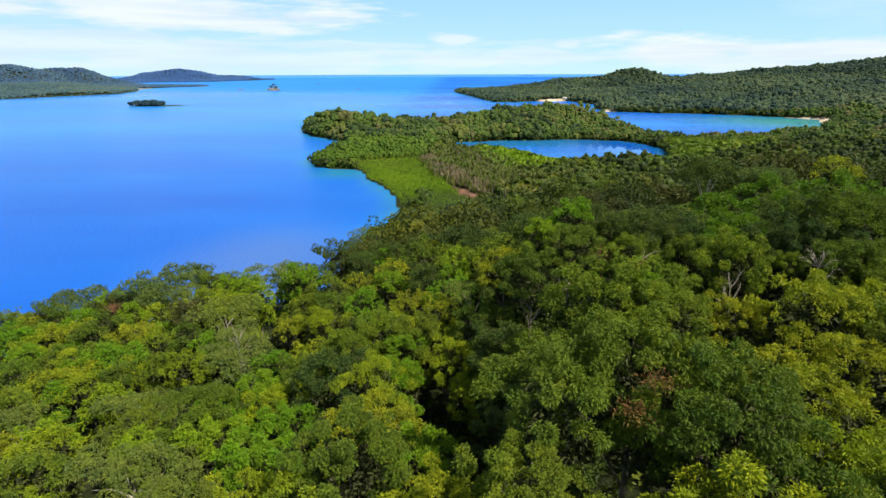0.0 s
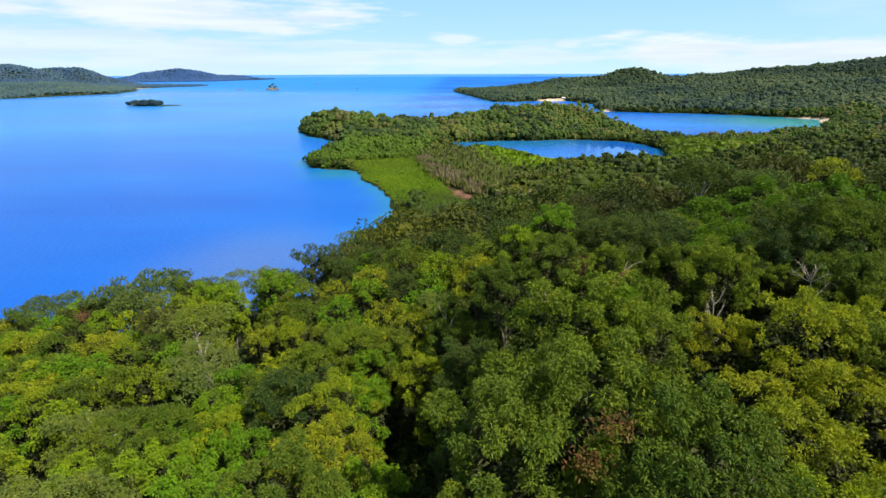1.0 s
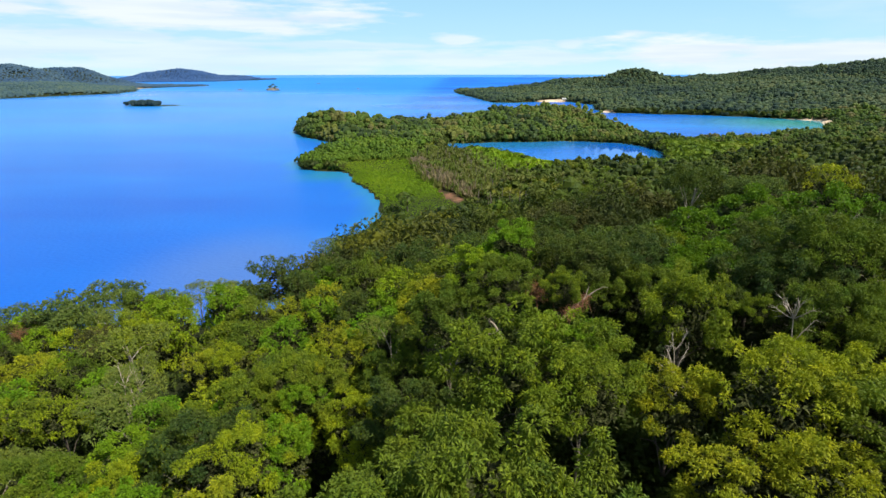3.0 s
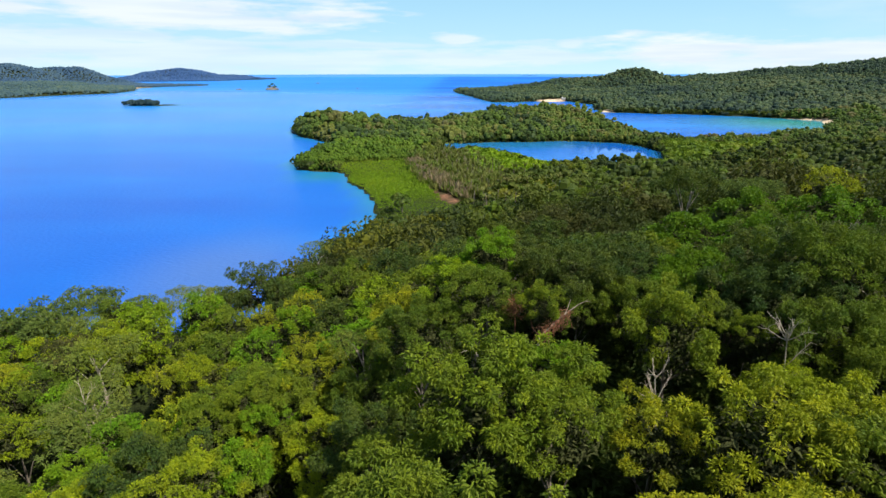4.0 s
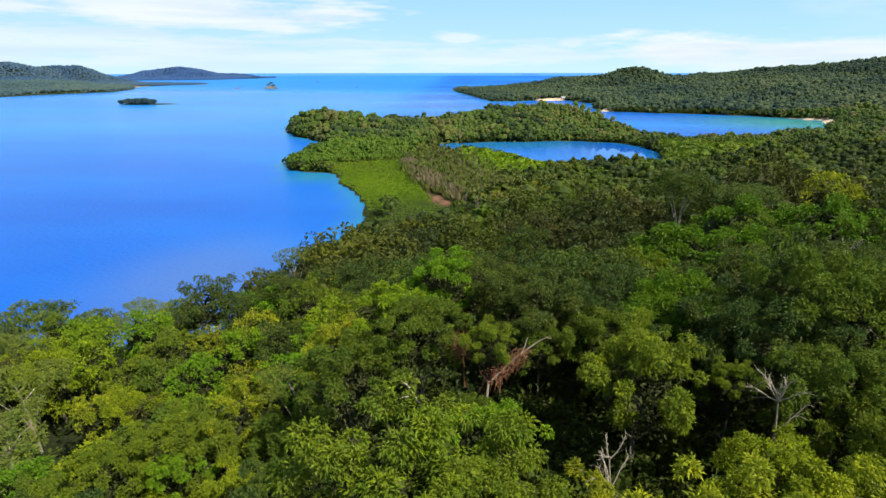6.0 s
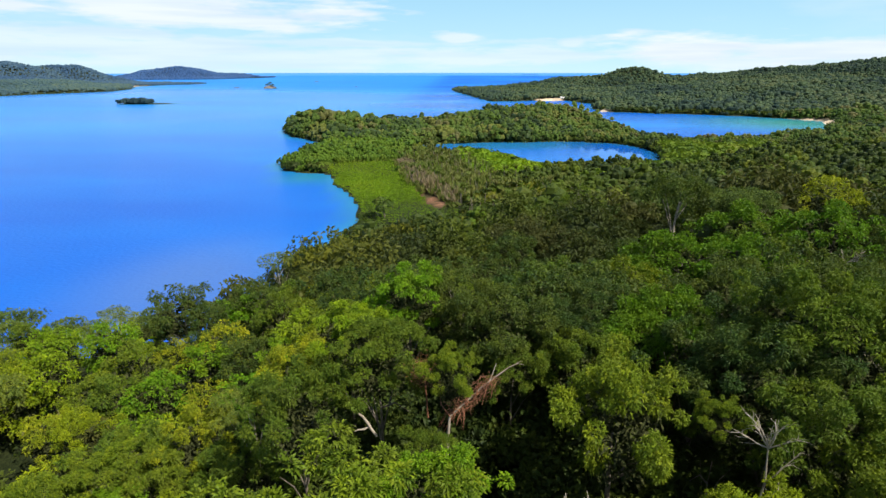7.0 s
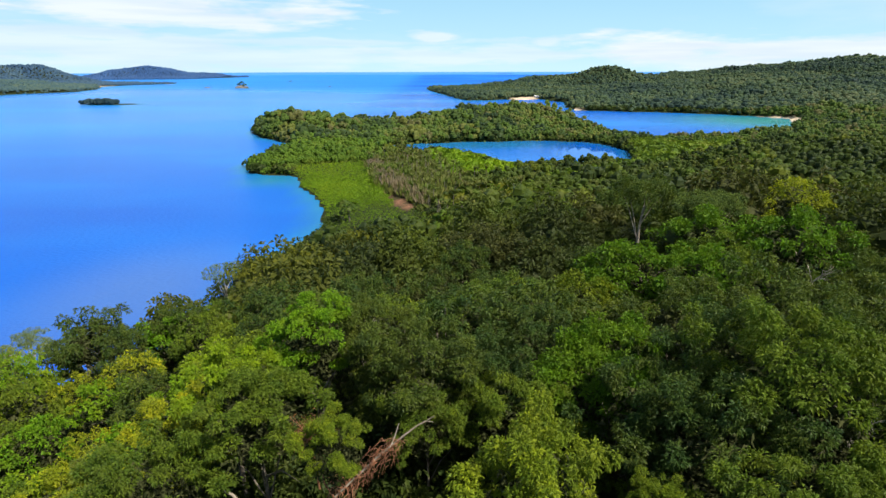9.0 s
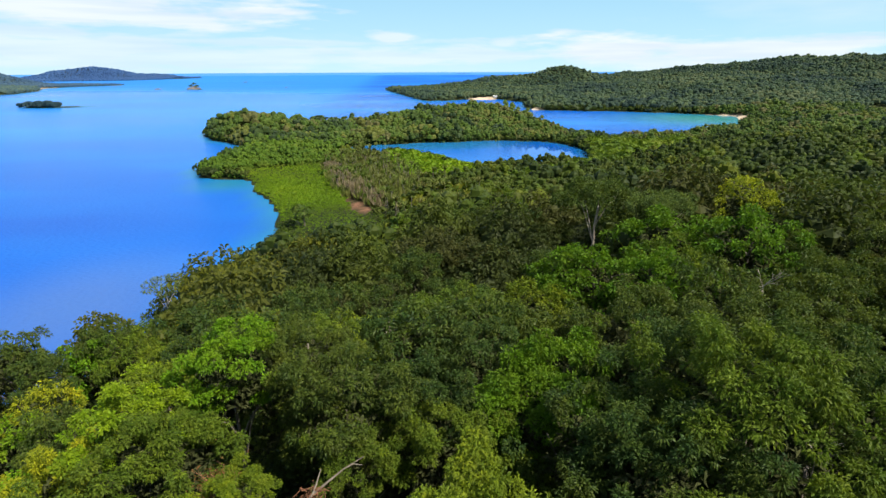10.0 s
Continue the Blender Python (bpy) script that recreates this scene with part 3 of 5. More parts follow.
def far_crown(rng, R, H, lobes, leaves, size, seg=6, bands=(0.3, 0.95, 1.6, 2.35), flat=0.8, lobe=(0.28, 0.46), dome=1.0, skirt=0):
    """A crown seen from afar: uneven rounded lobes with loose sprays on them. Returns quads and the normals of their corners."""
    C, lr = lobe_layout(rng, R, H, lobes, lobe, dome, skirt)
    quads, ways = [], []
    for c, r in zip(C, lr):
        ph = np.arange(seg) * 2 * np.pi / seg + rng.uniform(0, 1)
        rings, norm = [], []
        for th in bands:
            k = r * rng.uniform(0.80, 1.2, seg)
            d = np.stack([math.sin(th) * np.cos(ph), math.sin(th) * np.sin(ph), np.full(seg, math.cos(th))], -1)
            rings.append(c + d * k[:, None] * np.array([1, 1, flat if th < 1.7 else 1.6]))
            norm.append(unit(d * np.array([1, 1, 1.2]) + rng.normal(size=d.shape) * 0.15))
        for a in range(len(bands) - 1):
            for k in range(seg):
                j = (k + 1) % seg
                quads.append([rings[a + 1][k], rings[a + 1][j], rings[a][j], rings[a][k]])
                ways.append([norm[a + 1][k], norm[a + 1][j], norm[a][j], norm[a][k]])
        for k in range(0, seg - 2, 2):
            quads.append([rings[0][0], rings[0][k + 1], rings[0][k + 2], rings[0][(k + 3) % seg]])
            ways.append([norm[0][0], norm[0][k + 1], norm[0][k + 2], norm[0][(k + 3) % seg]])
    quads, ways = np.array(quads), unit(np.array(ways) + np.array([0, 0, 0.3]))
    if leaves:
        pick = rng.choice(len(lr), leaves, p=lr ** 2 / (lr ** 2).sum())
        n = unit(rng.normal(size=(leaves, 3)) + np.array([0, 0, 0.5]))
        p = C[pick] + n * (lr[pick] * rng.uniform(0.92, 1.25, leaves))[:, None] * np.array([1, 1, flat])
        rnd = unit(rng.normal(size=(leaves, 3)))
        way = unit(rnd - n * (rnd * n).sum(-1, keepdims=True) + n * rng.uniform(-0.1, 0.7, (leaves, 1)))
        q = leaf_quads(rng, p - way * size * 0.4, way, size, size * 0.6, 0.0, unit(n + rng.normal(size=n.shape) * 0.4))
        quads = np.concatenate([quads, q])
        ways = np.concatenate([ways, np.repeat(unit(n + rng.normal(size=n.shape) * 0.15)[:, None], 4, 1)])
    return quads, ways


def tube(path, radii, sides=6):
    """A tapered limb along a path: verts and quads."""
    path = np.asarray(path, float)
    vs, fs = [], []
    for i, (p, r) in enumerate(zip(path, radii)):
        d = unit(path[min(i + 1, len(path) - 1)] - path[max(i - 1, 0)])
        u = unit(np.cross(d, [0.31, 0.9, 0.2]))
        w = np.cross(d, u)
        a = np.arange(sides) * 2 * np.pi / sides
        vs.append(p + r * (np.cos(a)[:, None] * u + np.sin(a)[:, None] * w))
    for i in range(len(path) - 1):
        for k in range(sides):
            k2 = (k + 1) % sides
            fs.append((i * sides + k, i * sides + k2, (i + 1) * sides + k2, (i + 1) * sides + k))
    return np.concatenate(vs), np.array(fs)


def join(pieces):
    vs, fs, off = [], [], 0
    for v, f in pieces:
        vs.append(v)
        fs.append(f + off)
        off += len(v)
    return np.concatenate(vs), np.concatenate(fs)


def trunk_mesh(name, rng, tall, crown_foot, R, r0, mat, limbs=5):
    """Trunk with limbs that spread into the crown."""
    k = 6
    z = np.linspace(-1.2, crown_foot + (tall - crown_foot) * 0.55, k)
    lean = rng.normal(size=2) * 0.25
    path = np.stack([lean[0] * (z / tall) ** 2 * 2 + rng.normal(size=k) * 0.06, lean[1] * (z / tall) ** 2 * 2 + rng.normal(size=k) * 0.06, z], -1)
    pieces = [tube(path, r0 * np.linspace(1.25, 0.35, k), 7)]
    for i in range(limbs):
        a = i * 2.4 + rng.uniform(0, 1)
        s = path[rng.integers(2, k - 1)]
        e = np.array([math.cos(a) * R * 0.62, math.sin(a) * R * 0.62, crown_foot + (tall - crown_foot) * rng.uniform(0.35, 0.7)])
        m = s * 0.5 + e * 0.5 + np.array([0, 0, 0.5])
        pieces.append(tube([s, m, e], [r0 * 0.45, r0 * 0.28, r0 * 0.08], 5))
    v, f = join(pieces)
    return mesh_from(name, v, f, [mat])


def leaves_mesh(name, quads, mat, inner=None, ways=None, tuft=None):
    """Leaves as one mesh; inner: quads of the mass of twigs within, coloured dark for inner shade; ways: the soft
    outward normals of the tufts; tuft: a value for each leaf.
    """
    n = len(quads)
    tuft = np.full(n, 0.5) if tuft is None else tuft
    if inner is not None:
        quads = np.concatenate([quads, inner])
    v = quads.reshape(-1, 3)
    f = np.arange(len(v)).reshape(-1, 4)
    me = mesh_from(name, v, f, [mat] if inner is None else [mat, shaded_inner_twigs], smooth=False)
    if ways is not None:
        w = np.repeat(ways, 4, 0)
        if inner is not None:
            e = unit(np.cross(inner[:, 1] - inner[:, 0], inner[:, 2] - inner[:, 0]))
            w = np.concatenate([w, np.repeat(e, 4, 0)])
        a = me.attributes.new("custom_normal", "FLOAT_VECTOR", "POINT")
        a.data.foreach_set("vector", w.astype(np.float32).ravel())
    put_attr(me, "tuft", np.concatenate([np.repeat(tuft, 4), np.zeros(len(v) - 4 * n)]))
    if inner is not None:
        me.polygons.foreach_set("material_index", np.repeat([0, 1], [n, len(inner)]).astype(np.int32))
    return me


# families of trees: leaf material, crown radius, crown height, total height, leaf length, leaf width, crown build, label
FAMILIES = {
    "mid": (leaf_mid, 4.7, 8.6, 10.5, 0.20, 0.072, dict(sag=0.2, skirt=13, lobe=(0.07, 0.17)), "broadleaf tree with a dense mid-green crown of drooping leaves"),
    "fresh": (leaf_fresh, 4.6, 8.4, 10.5, 0.20, 0.075, dict(sag=0.2, skirt=13, lobe=(0.07, 0.17)), "broadleaf tree with a full fresh-green crown of drooping tufts"),
    "lime": (leaf_lime, 4.2, 8.0, 10.0, 0.19, 0.095, dict(flat=0.6, lift=0.8, lobe=(0.08, 0.18), sag=0.05, skirt=11), "broadleaf tree with a bright lime-green layered crown"),
    "deep": (leaf_deep, 4.4, 6.6, 10.0, 0.19, 0.095, dict(flat=0.55, lift=0.9, lobe=(0.09, 0.19), sag=0.05, skirt=8, dome=0.8), "broad tree with a vivid green crown in flat layers"),
    "olive": (leaf_olive, 4.0, 7.6, 9.5, 0.19, 0.07, dict(lobe=(0.06, 0.16), sag=0.0, skirt=11), "yellowish-green broadleaf tree with a loose uneven crown"),
    "gold": (leaf_gold, 4.0, 7.6, 9.5, 0.19, 0.07, dict(lobe=(0.06, 0.16), sag=0.0, skirt=11), "golden yellow-green broadleaf tree with a loose crown"),
    "bronze": (leaf_bronze, 4.8, 7.6, 10.5, 0.21, 0.075, dict(sag=0.2, skirt=13, lobe=(0.07, 0.17)), "broad tree with a dull bronze-green crown"),
    "dark": (leaf_dark, 4.9, 8.8, 11.0, 0.21, 0.075, dict(sag=0.3, skirt=13, lobe=(0.07, 0.17)), "tall broadleaf tree with a dark green glossy crown"),
    "umbrella": (leaf_dark, 5.0, 4.4, 13.0, 0.21, 0.08, dict(flat=0.5, lift=0.7, lobe=(0.16, 0.28), dome=0.7), "dark flat-topped tree on a tall pale trunk"),
    "canopy": (leaf_coast, 5.4, 4.6, 12.5, 0.21, 0.08, dict(flat=0.5, lift=0.7, lobe=(0.15, 0.26), dome=0.7), "spreading flat-topped coast tree on a pale trunk"),
    "grey": (leaf_grey, 3.9, 4.2, 10.0, 0.19, 0.06, dict(flat=0.45, lift=0.8, lobe=(0.16, 0.28), dome=0.6), "feathery grey-green tree with a pale trunk and open crown"),
}
TEMPLATE = {}


# detail of a crown by its distance: tufts, leaves in a tuft, leaf scale
DETAIL = ((430, 44, 1.2), (330, 15, 2.0))


def tree_template(family, variant, level):
    """Crown and trunk meshes that the trees of a family share."""
    mat, R, H, tall, ll, lw, build, label = FAMILIES[family]
    rng = np.random.default_rng(hash_of(family) + variant * 17 + (5000, 0)[level])
    R, H = R * rng.uniform(0.92, 1.1), H * rng.uniform(0.92, 1.08)
    thin = 0.42 if family == "grey" else 1.25 if family in ("canopy", "umbrella") else 1.0
    open_crown = family in ("grey", "umbrella", "canopy")
    tufts, per, grow = DETAIL[level]
    lobes = int(rng.integers(22, 28) if open_crown else rng.integers(30, 37))
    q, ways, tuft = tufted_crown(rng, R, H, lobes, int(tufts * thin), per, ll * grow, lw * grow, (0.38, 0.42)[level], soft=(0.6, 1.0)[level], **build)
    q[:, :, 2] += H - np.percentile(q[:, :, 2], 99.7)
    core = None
    # core of dark twigs, so that gaps between tufts read as shaded
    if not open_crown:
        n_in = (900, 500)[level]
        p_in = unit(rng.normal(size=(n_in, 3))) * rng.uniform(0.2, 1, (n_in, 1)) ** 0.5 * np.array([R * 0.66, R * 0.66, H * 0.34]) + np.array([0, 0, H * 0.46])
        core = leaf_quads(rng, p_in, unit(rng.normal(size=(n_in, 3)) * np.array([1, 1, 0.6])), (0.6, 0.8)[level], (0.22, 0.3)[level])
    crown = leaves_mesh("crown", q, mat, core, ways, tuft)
    foot = tall - H
    tr = trunk_mesh("trunk", rng, tall, foot, R, 0.2, bark_pale if open_crown else bark)
    return crown, tr, foot, tall, label


def hash_of(word):
    return sum((i + 1) * ord(c) for i, c in enumerate(word))


def plant(family, variant, level, x, y, top, size, turn):
    """A tree whose crown reaches up to top."""
    key = (family, variant, level)
    if key not in TEMPLATE:
        TEMPLATE[key] = tree_template(*key)
    crown, tr, foot, tall, label = TEMPLATE[key]
    g = float(height(np.array([x]), np.array([y]))[0])
    up = top - g  # wanted height
    stretch = up / tall
    ob = new({"umbrella": "flat_topped_tree", "canopy": "flat_topped_tree", "grey": "feathery_tree"}.get(family, "broadleaf_tree"))
    ob.matrix_world = pose(x, y, g, 0, 0, turn)
    t = new("trunk", tr)
    t.parent = ob
    t.scale = (size, size, stretch)
    c = new("crown", crown)
    c.parent = ob
    wide = 0.86 + 0.28 * ((x * 7.3 + y * 3.1) % 1.0)
    c.location = (0, 0, up - size * (tall - foot))
    c.scale = (size * wide, size / wide, size)
    c.rotation_euler = (radians((x * 5.7) % 1.0 * 10 - 5), radians((y * 4.3) % 1.0 * 10 - 5), 0)
    tagged(ob, label, "tree", "forest trees on the hillside")
    return ob


def spots(rng, x0, x1, y0, y1, step):
    xs, ys = np.meshgrid(np.arange(x0, x1, step), np.arange(y0, y1, step * 0.87))
    xs = xs + (np.arange(len(ys)) % 2)[:, None] * step * 0.5
    xs = xs + rng.uniform(-0.45, 0.45, xs.shape) * step
    ys = ys + rng.uniform(-0.45, 0.45, ys.shape) * step
    return xs.ravel(), ys.ravel()


def in_poly(poly, x, y):
    return shore(poly, x, y) > 0


FLAT = [(12, 222), (3, 216), (-8, 220), (-16, 230), (-22, 240), (-34, 276), (-48, 306), (-62, 339), (-64, 362), (-24, 376), (-18, 340), (-9, 307), (-2, 284), (4, 262), (10, 244)]
BELT = [(88, 329), (120, 352), (150, 372), (170, 420), (178, 470), (190, 492), (228, 488), (270, 500), (300, 500), (274, 456), (212, 412), (160, 366), (120, 330)]
GROVE = [(24, 318), (46, 316), (60, 300), (78, 268), (66, 226), (40, 218), (20, 220), (14, 250), (30, 264), (40, 300)]
LOW_FRONT = [(-6, 196), (-16, 214), (-24, 240), (2, 262), (10, 262), (22, 240), (14, 206)]
FRINGE = [(36, 316), (66, 330), (72, 362), (56, 408), (30, 422), (16, 406), (24, 350)]
STRAW = [(-22, 374), (-15, 342), (-7, 312), (2, 288), (10, 264), (16, 258), (16, 268), (8, 296), (0, 324), (-8, 352), (-14, 378)]
SCRUB = [(-24, 372), (-19, 350), (-9, 306), (4, 268), (12, 256), (28, 262), (40, 300), (30, 345), (20, 385), (0, 408)]

# single trees that stand out: x, y, top, size, family
SPECIAL = [
    # the crest under the flight
    (9.9, 24.4, 49.2, 0.98, "mid"), (13.0, 20.4, 49.2, 0.85, "mid"), (6.2, 23.4, 48.2, 0.8, "mid"), (12.6, 38.0, 47.9, 1.0, "fresh"), (15.8, 36.0, 46.9, 0.7, "fresh"), (24.4, 34.0, 47.9, 0.92, "gold"),
    (20.7, 36.0, 45.6, 0.6, "olive"), (21.5, 30.4, 45.2, 0.75, "gold"), (24.6, 28.4, 46.0, 0.8, "gold"), (19.4, 24.6, 46.4, 0.8, "gold"), (17.6, 20.0, 46.2, 0.75, "olive"), (30.5, 35.5, 46.6, 0.85, "olive"),
    # the dark trees near x = 5 carry the gully's shade in their leaf colour
    (36.5, 34.5, 46.8, 0.95, "olive"), (6.6, 37.6, 41.4, 0.5, "mid"), (5.0, 31.5, 40.6, 0.7, "dark"), (3.4, 18.4, 46.0, 0.62, "mid"), (0.6, 17.4, 44.0, 0.6, "olive"), (5.2, 43.4, 39.6, 0.75, "dark"), (8.2, 49.0, 44.5, 0.72, "mid"), (16.9, 48.7, 46.3, 0.40, "fresh"), (15.6, 46.4, 42.6, 0.4, "mid"),
    (25.5, 46.4, 47.2, 0.85, "fresh"), (30.1, 45.4, 45.7, 0.3, "fresh"), (34.6, 43.8, 47.3, 0.75, "mid"), (34.4, 47.8, 47.8, 0.8, "dark"), (29.4, 39.6, 45.2, 0.65, "olive"), (35.0, 39.5, 46.5, 0.8, "mid"),
    # the saddle behind the fallen tree
    (10.0, 55.0, 45.9, 0.7, "lime"), (12.4, 52.4, 46.2, 0.65, "mid"), (13.8, 59.2, 47.3, 0.78, "lime"), (17.3, 61.5, 45.9, 0.8, "dark"), (20.3, 57.2, 46.7, 0.8, "dark"), (23.8, 57.8, 45.1, 0.8, "dark"), (25.3, 53.9, 44.7, 0.7, "mid"),
    (21.0, 54.4, 44.0, 0.5, "mid"), (28.6, 53.4, 42.2, 0.7, "mid"), (30.6, 56.8, 44.6, 0.9, "deep"), (33.4, 57.8, 45.6, 1.15, "deep"), (28.4, 62.8, 44.6, 0.85, "dark"), (25.0, 66.6, 44.3, 0.95, "dark"), (37.8, 54.6, 48.2, 0.9, "dark"), (38.0, 50.0, 50.2, 0.95, "mid"),
    (44.6, 57.8, 48.2, 0.9, "dark"), (44.2, 52.4, 49.0, 0.95, "dark"), (40.0, 63.8, 46.0, 1.0, "dark"), (48.8, 70.0, 45.5, 1.0, "dark"), (6.0, 56.0, 42.6, 0.8, "olive"), (3.6, 50.5, 38.2, 0.7, "mid"),
    # farther along the ridge
    (47.6, 76.4, 44.0, 1.15, "deep"), (44.4, 84.4, 42.4, 1.25, "deep"), (37.0, 79.0, 41.0, 0.95, "mid"), (59.0, 97.0, 42.6, 1.35, "deep"), (63.8, 87.8, 44.9, 1.3, "deep"), (54.0, 87.0, 42.6, 1.0, "mid"), (78.0, 110.0, 44.4, 1.35, "gold"),
    (59.2, 124.0, 41.6, 1.4, "umbrella"), (66.2, 112.5, 41.4, 1.0, "canopy"), (44.8, 101.6, 36.2, 1.0, "dark"), (29.5, 112.0, 36.4, 1.5, "bronze"), (36.0, 110.0, 34.6, 1.1, "bronze"), (25.4, 98.8, 37.4, 0.95, "dark"), (50.0, 147.0, 31.0, 1.3, "dark"), (70.0, 140.0, 34.5, 1.2, "umbrella"),
    # the slope towards the sea
    (0.8, 80.2, 35.8, 0.95, "mid"), (1.0, 88.2, 36.2, 1.0, "dark"), (-19.3, 87.0, 33.3, 0.95, "dark"), (-14.5, 84.5, 31.8, 0.7, "dark"), (-8.8, 76.4, 33.6, 0.9, "gold"), (-8.2, 71.0, 34.0, 0.75, "lime"), (-23.6, 78.2, 32.5, 0.8, "lime"),
    (-11.6, 66.6, 33.1, 0.7, "lime"), (-15.6, 67.4, 32.6, 0.75, "mid"), (-16.2, 61.4, 32.4, 0.8, "olive"), (-7.4, 54.2, 35.3, 0.7, "fresh"), (-1.7, 55.8, 37.0, 0.8, "gold"), (0.0, 47.2, 36.0, 0.7, "olive"), (-4.2, 50.0, 35.4, 0.55, "lime"),
    (-10.2, 49.6, 35.5, 0.75, "fresh"), (-6.4, 40.2, 37.7, 0.8, "olive"), (-19.6, 47.0, 31.6, 0.8, "lime"), (-30.2, 45.2, 30.2, 1.1, "grey"), (-12.8, 38.0, 34.6, 0.8, "lime"), (-21.6, 70.0, 30.0, 0.8, "mid"), (-42.4, 71.0, 25.4, 0.75, "lime"),
    (-55.0, 69.0, 23.4, 0.8, "lime"), (-30.6, 66.8, 31.4, 1.1, "grey"), (-25.6, 58.6, 31.0, 1.1, "grey"), (-54.0, 79.0, 25.0, 0.5, "bronze"), (-50.0, 87.8, 27.0, 1.3, "canopy"), (-42.4, 93.0, 24.0, 0.95, "canopy"), (-38.0, 93.6, 24.0, 0.7, "grey"),
    (-40.0, 102.0, 23.4, 0.6, "grey"), (-33.0, 103.0, 21.6, 1.0, "canopy"), (-70.0, 92.0, 21.0, 1.2, "canopy"), (-62.0, 95.0, 20.0, 1.2, "grey"), (-22.4, 133.4, 22.0, 1.1, "grey"),
    (-5.5, 33.5, 38.6, 0.9, "olive"), (-13.0, 31.0, 37.0, 0.9, "lime"), (-19.0, 36.0, 34.6, 0.85, "lime"), (-22.0, 30.0, 35.5, 1.05, "grey")]
# large crowns that rise over the forest farther down
pick = random.Random(77)
for _ in range(16):
    ty = pick.uniform(106, 205)
    tx = pick.uniform(-18, 0.78 * ty + 6)
    tg = float(height(np.array([tx]), np.array([ty]))[0])
    kind = pick.choice(["dark", "umbrella", "bronze", "dark", "mid", "umbrella", "olive", "dark"])
    if float(inland(np.array([tx]), np.array([ty]))[0]) > 8 and not (ty > 165 and -25 < tx < 28) and not (42 < tx < 76 and ty < 136):
        SPECIAL.append((round(tx, 1), round(ty, 1), round(tg + pick.uniform(10.0, 12.5) * (0.85 if ty > 190 else 1.0), 1), round(pick.uniform(1.0, 1.55), 2), kind))
# gullies with no trees: x, y, radius
GAPS = [(23.0, 39.8, 1.0), (12.4, 46.6, 1.6), (27.8, 49.2, 0.8), (20.5, 49.6, 2.4), (13.2, 49.2, 1.2), (18.6, 45.4, 1.6), (19.6, 41.4, 1.4), (18.6, 30.6, 1.6), (26.6, 40.6, 0.6), (2.5, 29.5, 2.8), (3.0, 36.0, 2.6), (15.5, 50.0, 1.4), (19.4, 51.2, 2.1), (22.6, 51.4, 0.5), (25.0, 27.5, 1.8), (31.0, 46.0, 1.8)]


def near_box(x, y):
    """The stretch of hillside that is planted tree by tree."""
    return (y > 8) & (y < 94) & (x > -0.86 * np.maximum(y, 18) - 8) & (x < 0.80 * np.maximum(y, 12) + 24)


def dying_spray(tree, x, y, z, seed):
    """A spray of rust-brown dead leaves on a tree's crown."""
    rng = np.random.default_rng(seed)
    n = 190
    p = rng.normal(size=(n, 3)) * np.array([0.42, 0.35, 0.22])
    way = unit(rng.normal(size=(n, 3)) + np.array([0, 0, 0.5]))
    o = new("dead_spray", leaves_mesh("dead_spray", leaf_quads(rng, p, way, 0.26, 0.07), leaf_rust))
    o.parent = tree
    o.matrix_parent_inverse = tree.matrix_world.inverted()
    o.location = (x, y, z)
    tagged(o, "rust-brown dead leaves", kind="stuff")


leaf_rust = leaf_material("leaf_rust_brown", [(0.12, 0.06, 0.02), (0.17, 0.08, 0.025)])


def plant_near():
    rng = np.random.default_rng(4)
    for x, y, top, size, fam in SPECIAL:
        ob = plant(fam, 0, 0 if y < 64 else 1, x, y, top, size, (x * 97 + y * 53) % 360)
    big = [o for o in scene.objects if o.name.startswith("broadleaf_tree")][0]
    dying_spray(big, 9.6, 21.2, 47.9, 61)
    dying_spray(big, 8.4, 20.4, 46.9, 62)
    xs, ys = spots(rng, -110, 125, 6, 98, 6.5)
    xw, yw = spots(rng, -110, 10, 6, 80, 5.3)
    far_west = xs < 2 + 0.05 * ys
    close = (xw < 2 + 0.05 * yw) & (yw < 80)
    keep = ~(far_west & (ys < 80))
    xs, ys = np.concatenate([xs[keep], xw[close]]), np.concatenate([ys[keep], yw[close]])
    ok = near_box(xs, ys) & (inland(xs, ys) > 2.5)
    draws = rng.uniform(size=(len(xs), 5))
    for x, y, draw in zip(xs[ok], ys[ok], draws[ok]):
        if any(math.hypot(x - gx, y - gy) < gr + 1.8 for gx, gy, gr in GAPS):
            continue
        if any(math.hypot(x - sx, y - sy) < 4.3 * ss for sx, sy, _, ss, _ in SPECIAL):
            continue
        west = x < 2 + 0.05 * y
        if west:
            p = [0.19, 0.30, 0.40, 0.05, 0.03, 0.03]
        elif y < 44:
            p = [0.40, 0.08, 0.40, 0.10, 0.0, 0.02]
        elif y < 85:
            p = [0.26, 0.03, 0.05, 0.60, 0.0, 0.06]
        else:
            p = [0.24, 0.05, 0.07, 0.50, 0.02, 0.12]
        fam = ["mid", "lime", "olive", "dark", "grey", "bronze"][min(5, int(np.searchsorted(np.cumsum(p), draw[0])))]
        g = float(height(np.array([x]), np.array([y]))[0])
        size = 0.6 + 0.35 * draw[1] if west and y < 80 else 0.72 + 0.46 * draw[1] ** 1.5
        top = g + FAMILIES[fam][3] * (0.82 + 0.20 * draw[2]) * (0.97 if west else 1.0)
        if x > 30 and y > 58:
            top -= 1.6
        level = 0 if math.hypot(x - 12, y - 22) < 40 else 1
        plant(fam, int(draw[3] * (1.999, 2.999)[level]), level, float(x), float(y), top, float(size), float(draw[4] * 360))


plant_near()


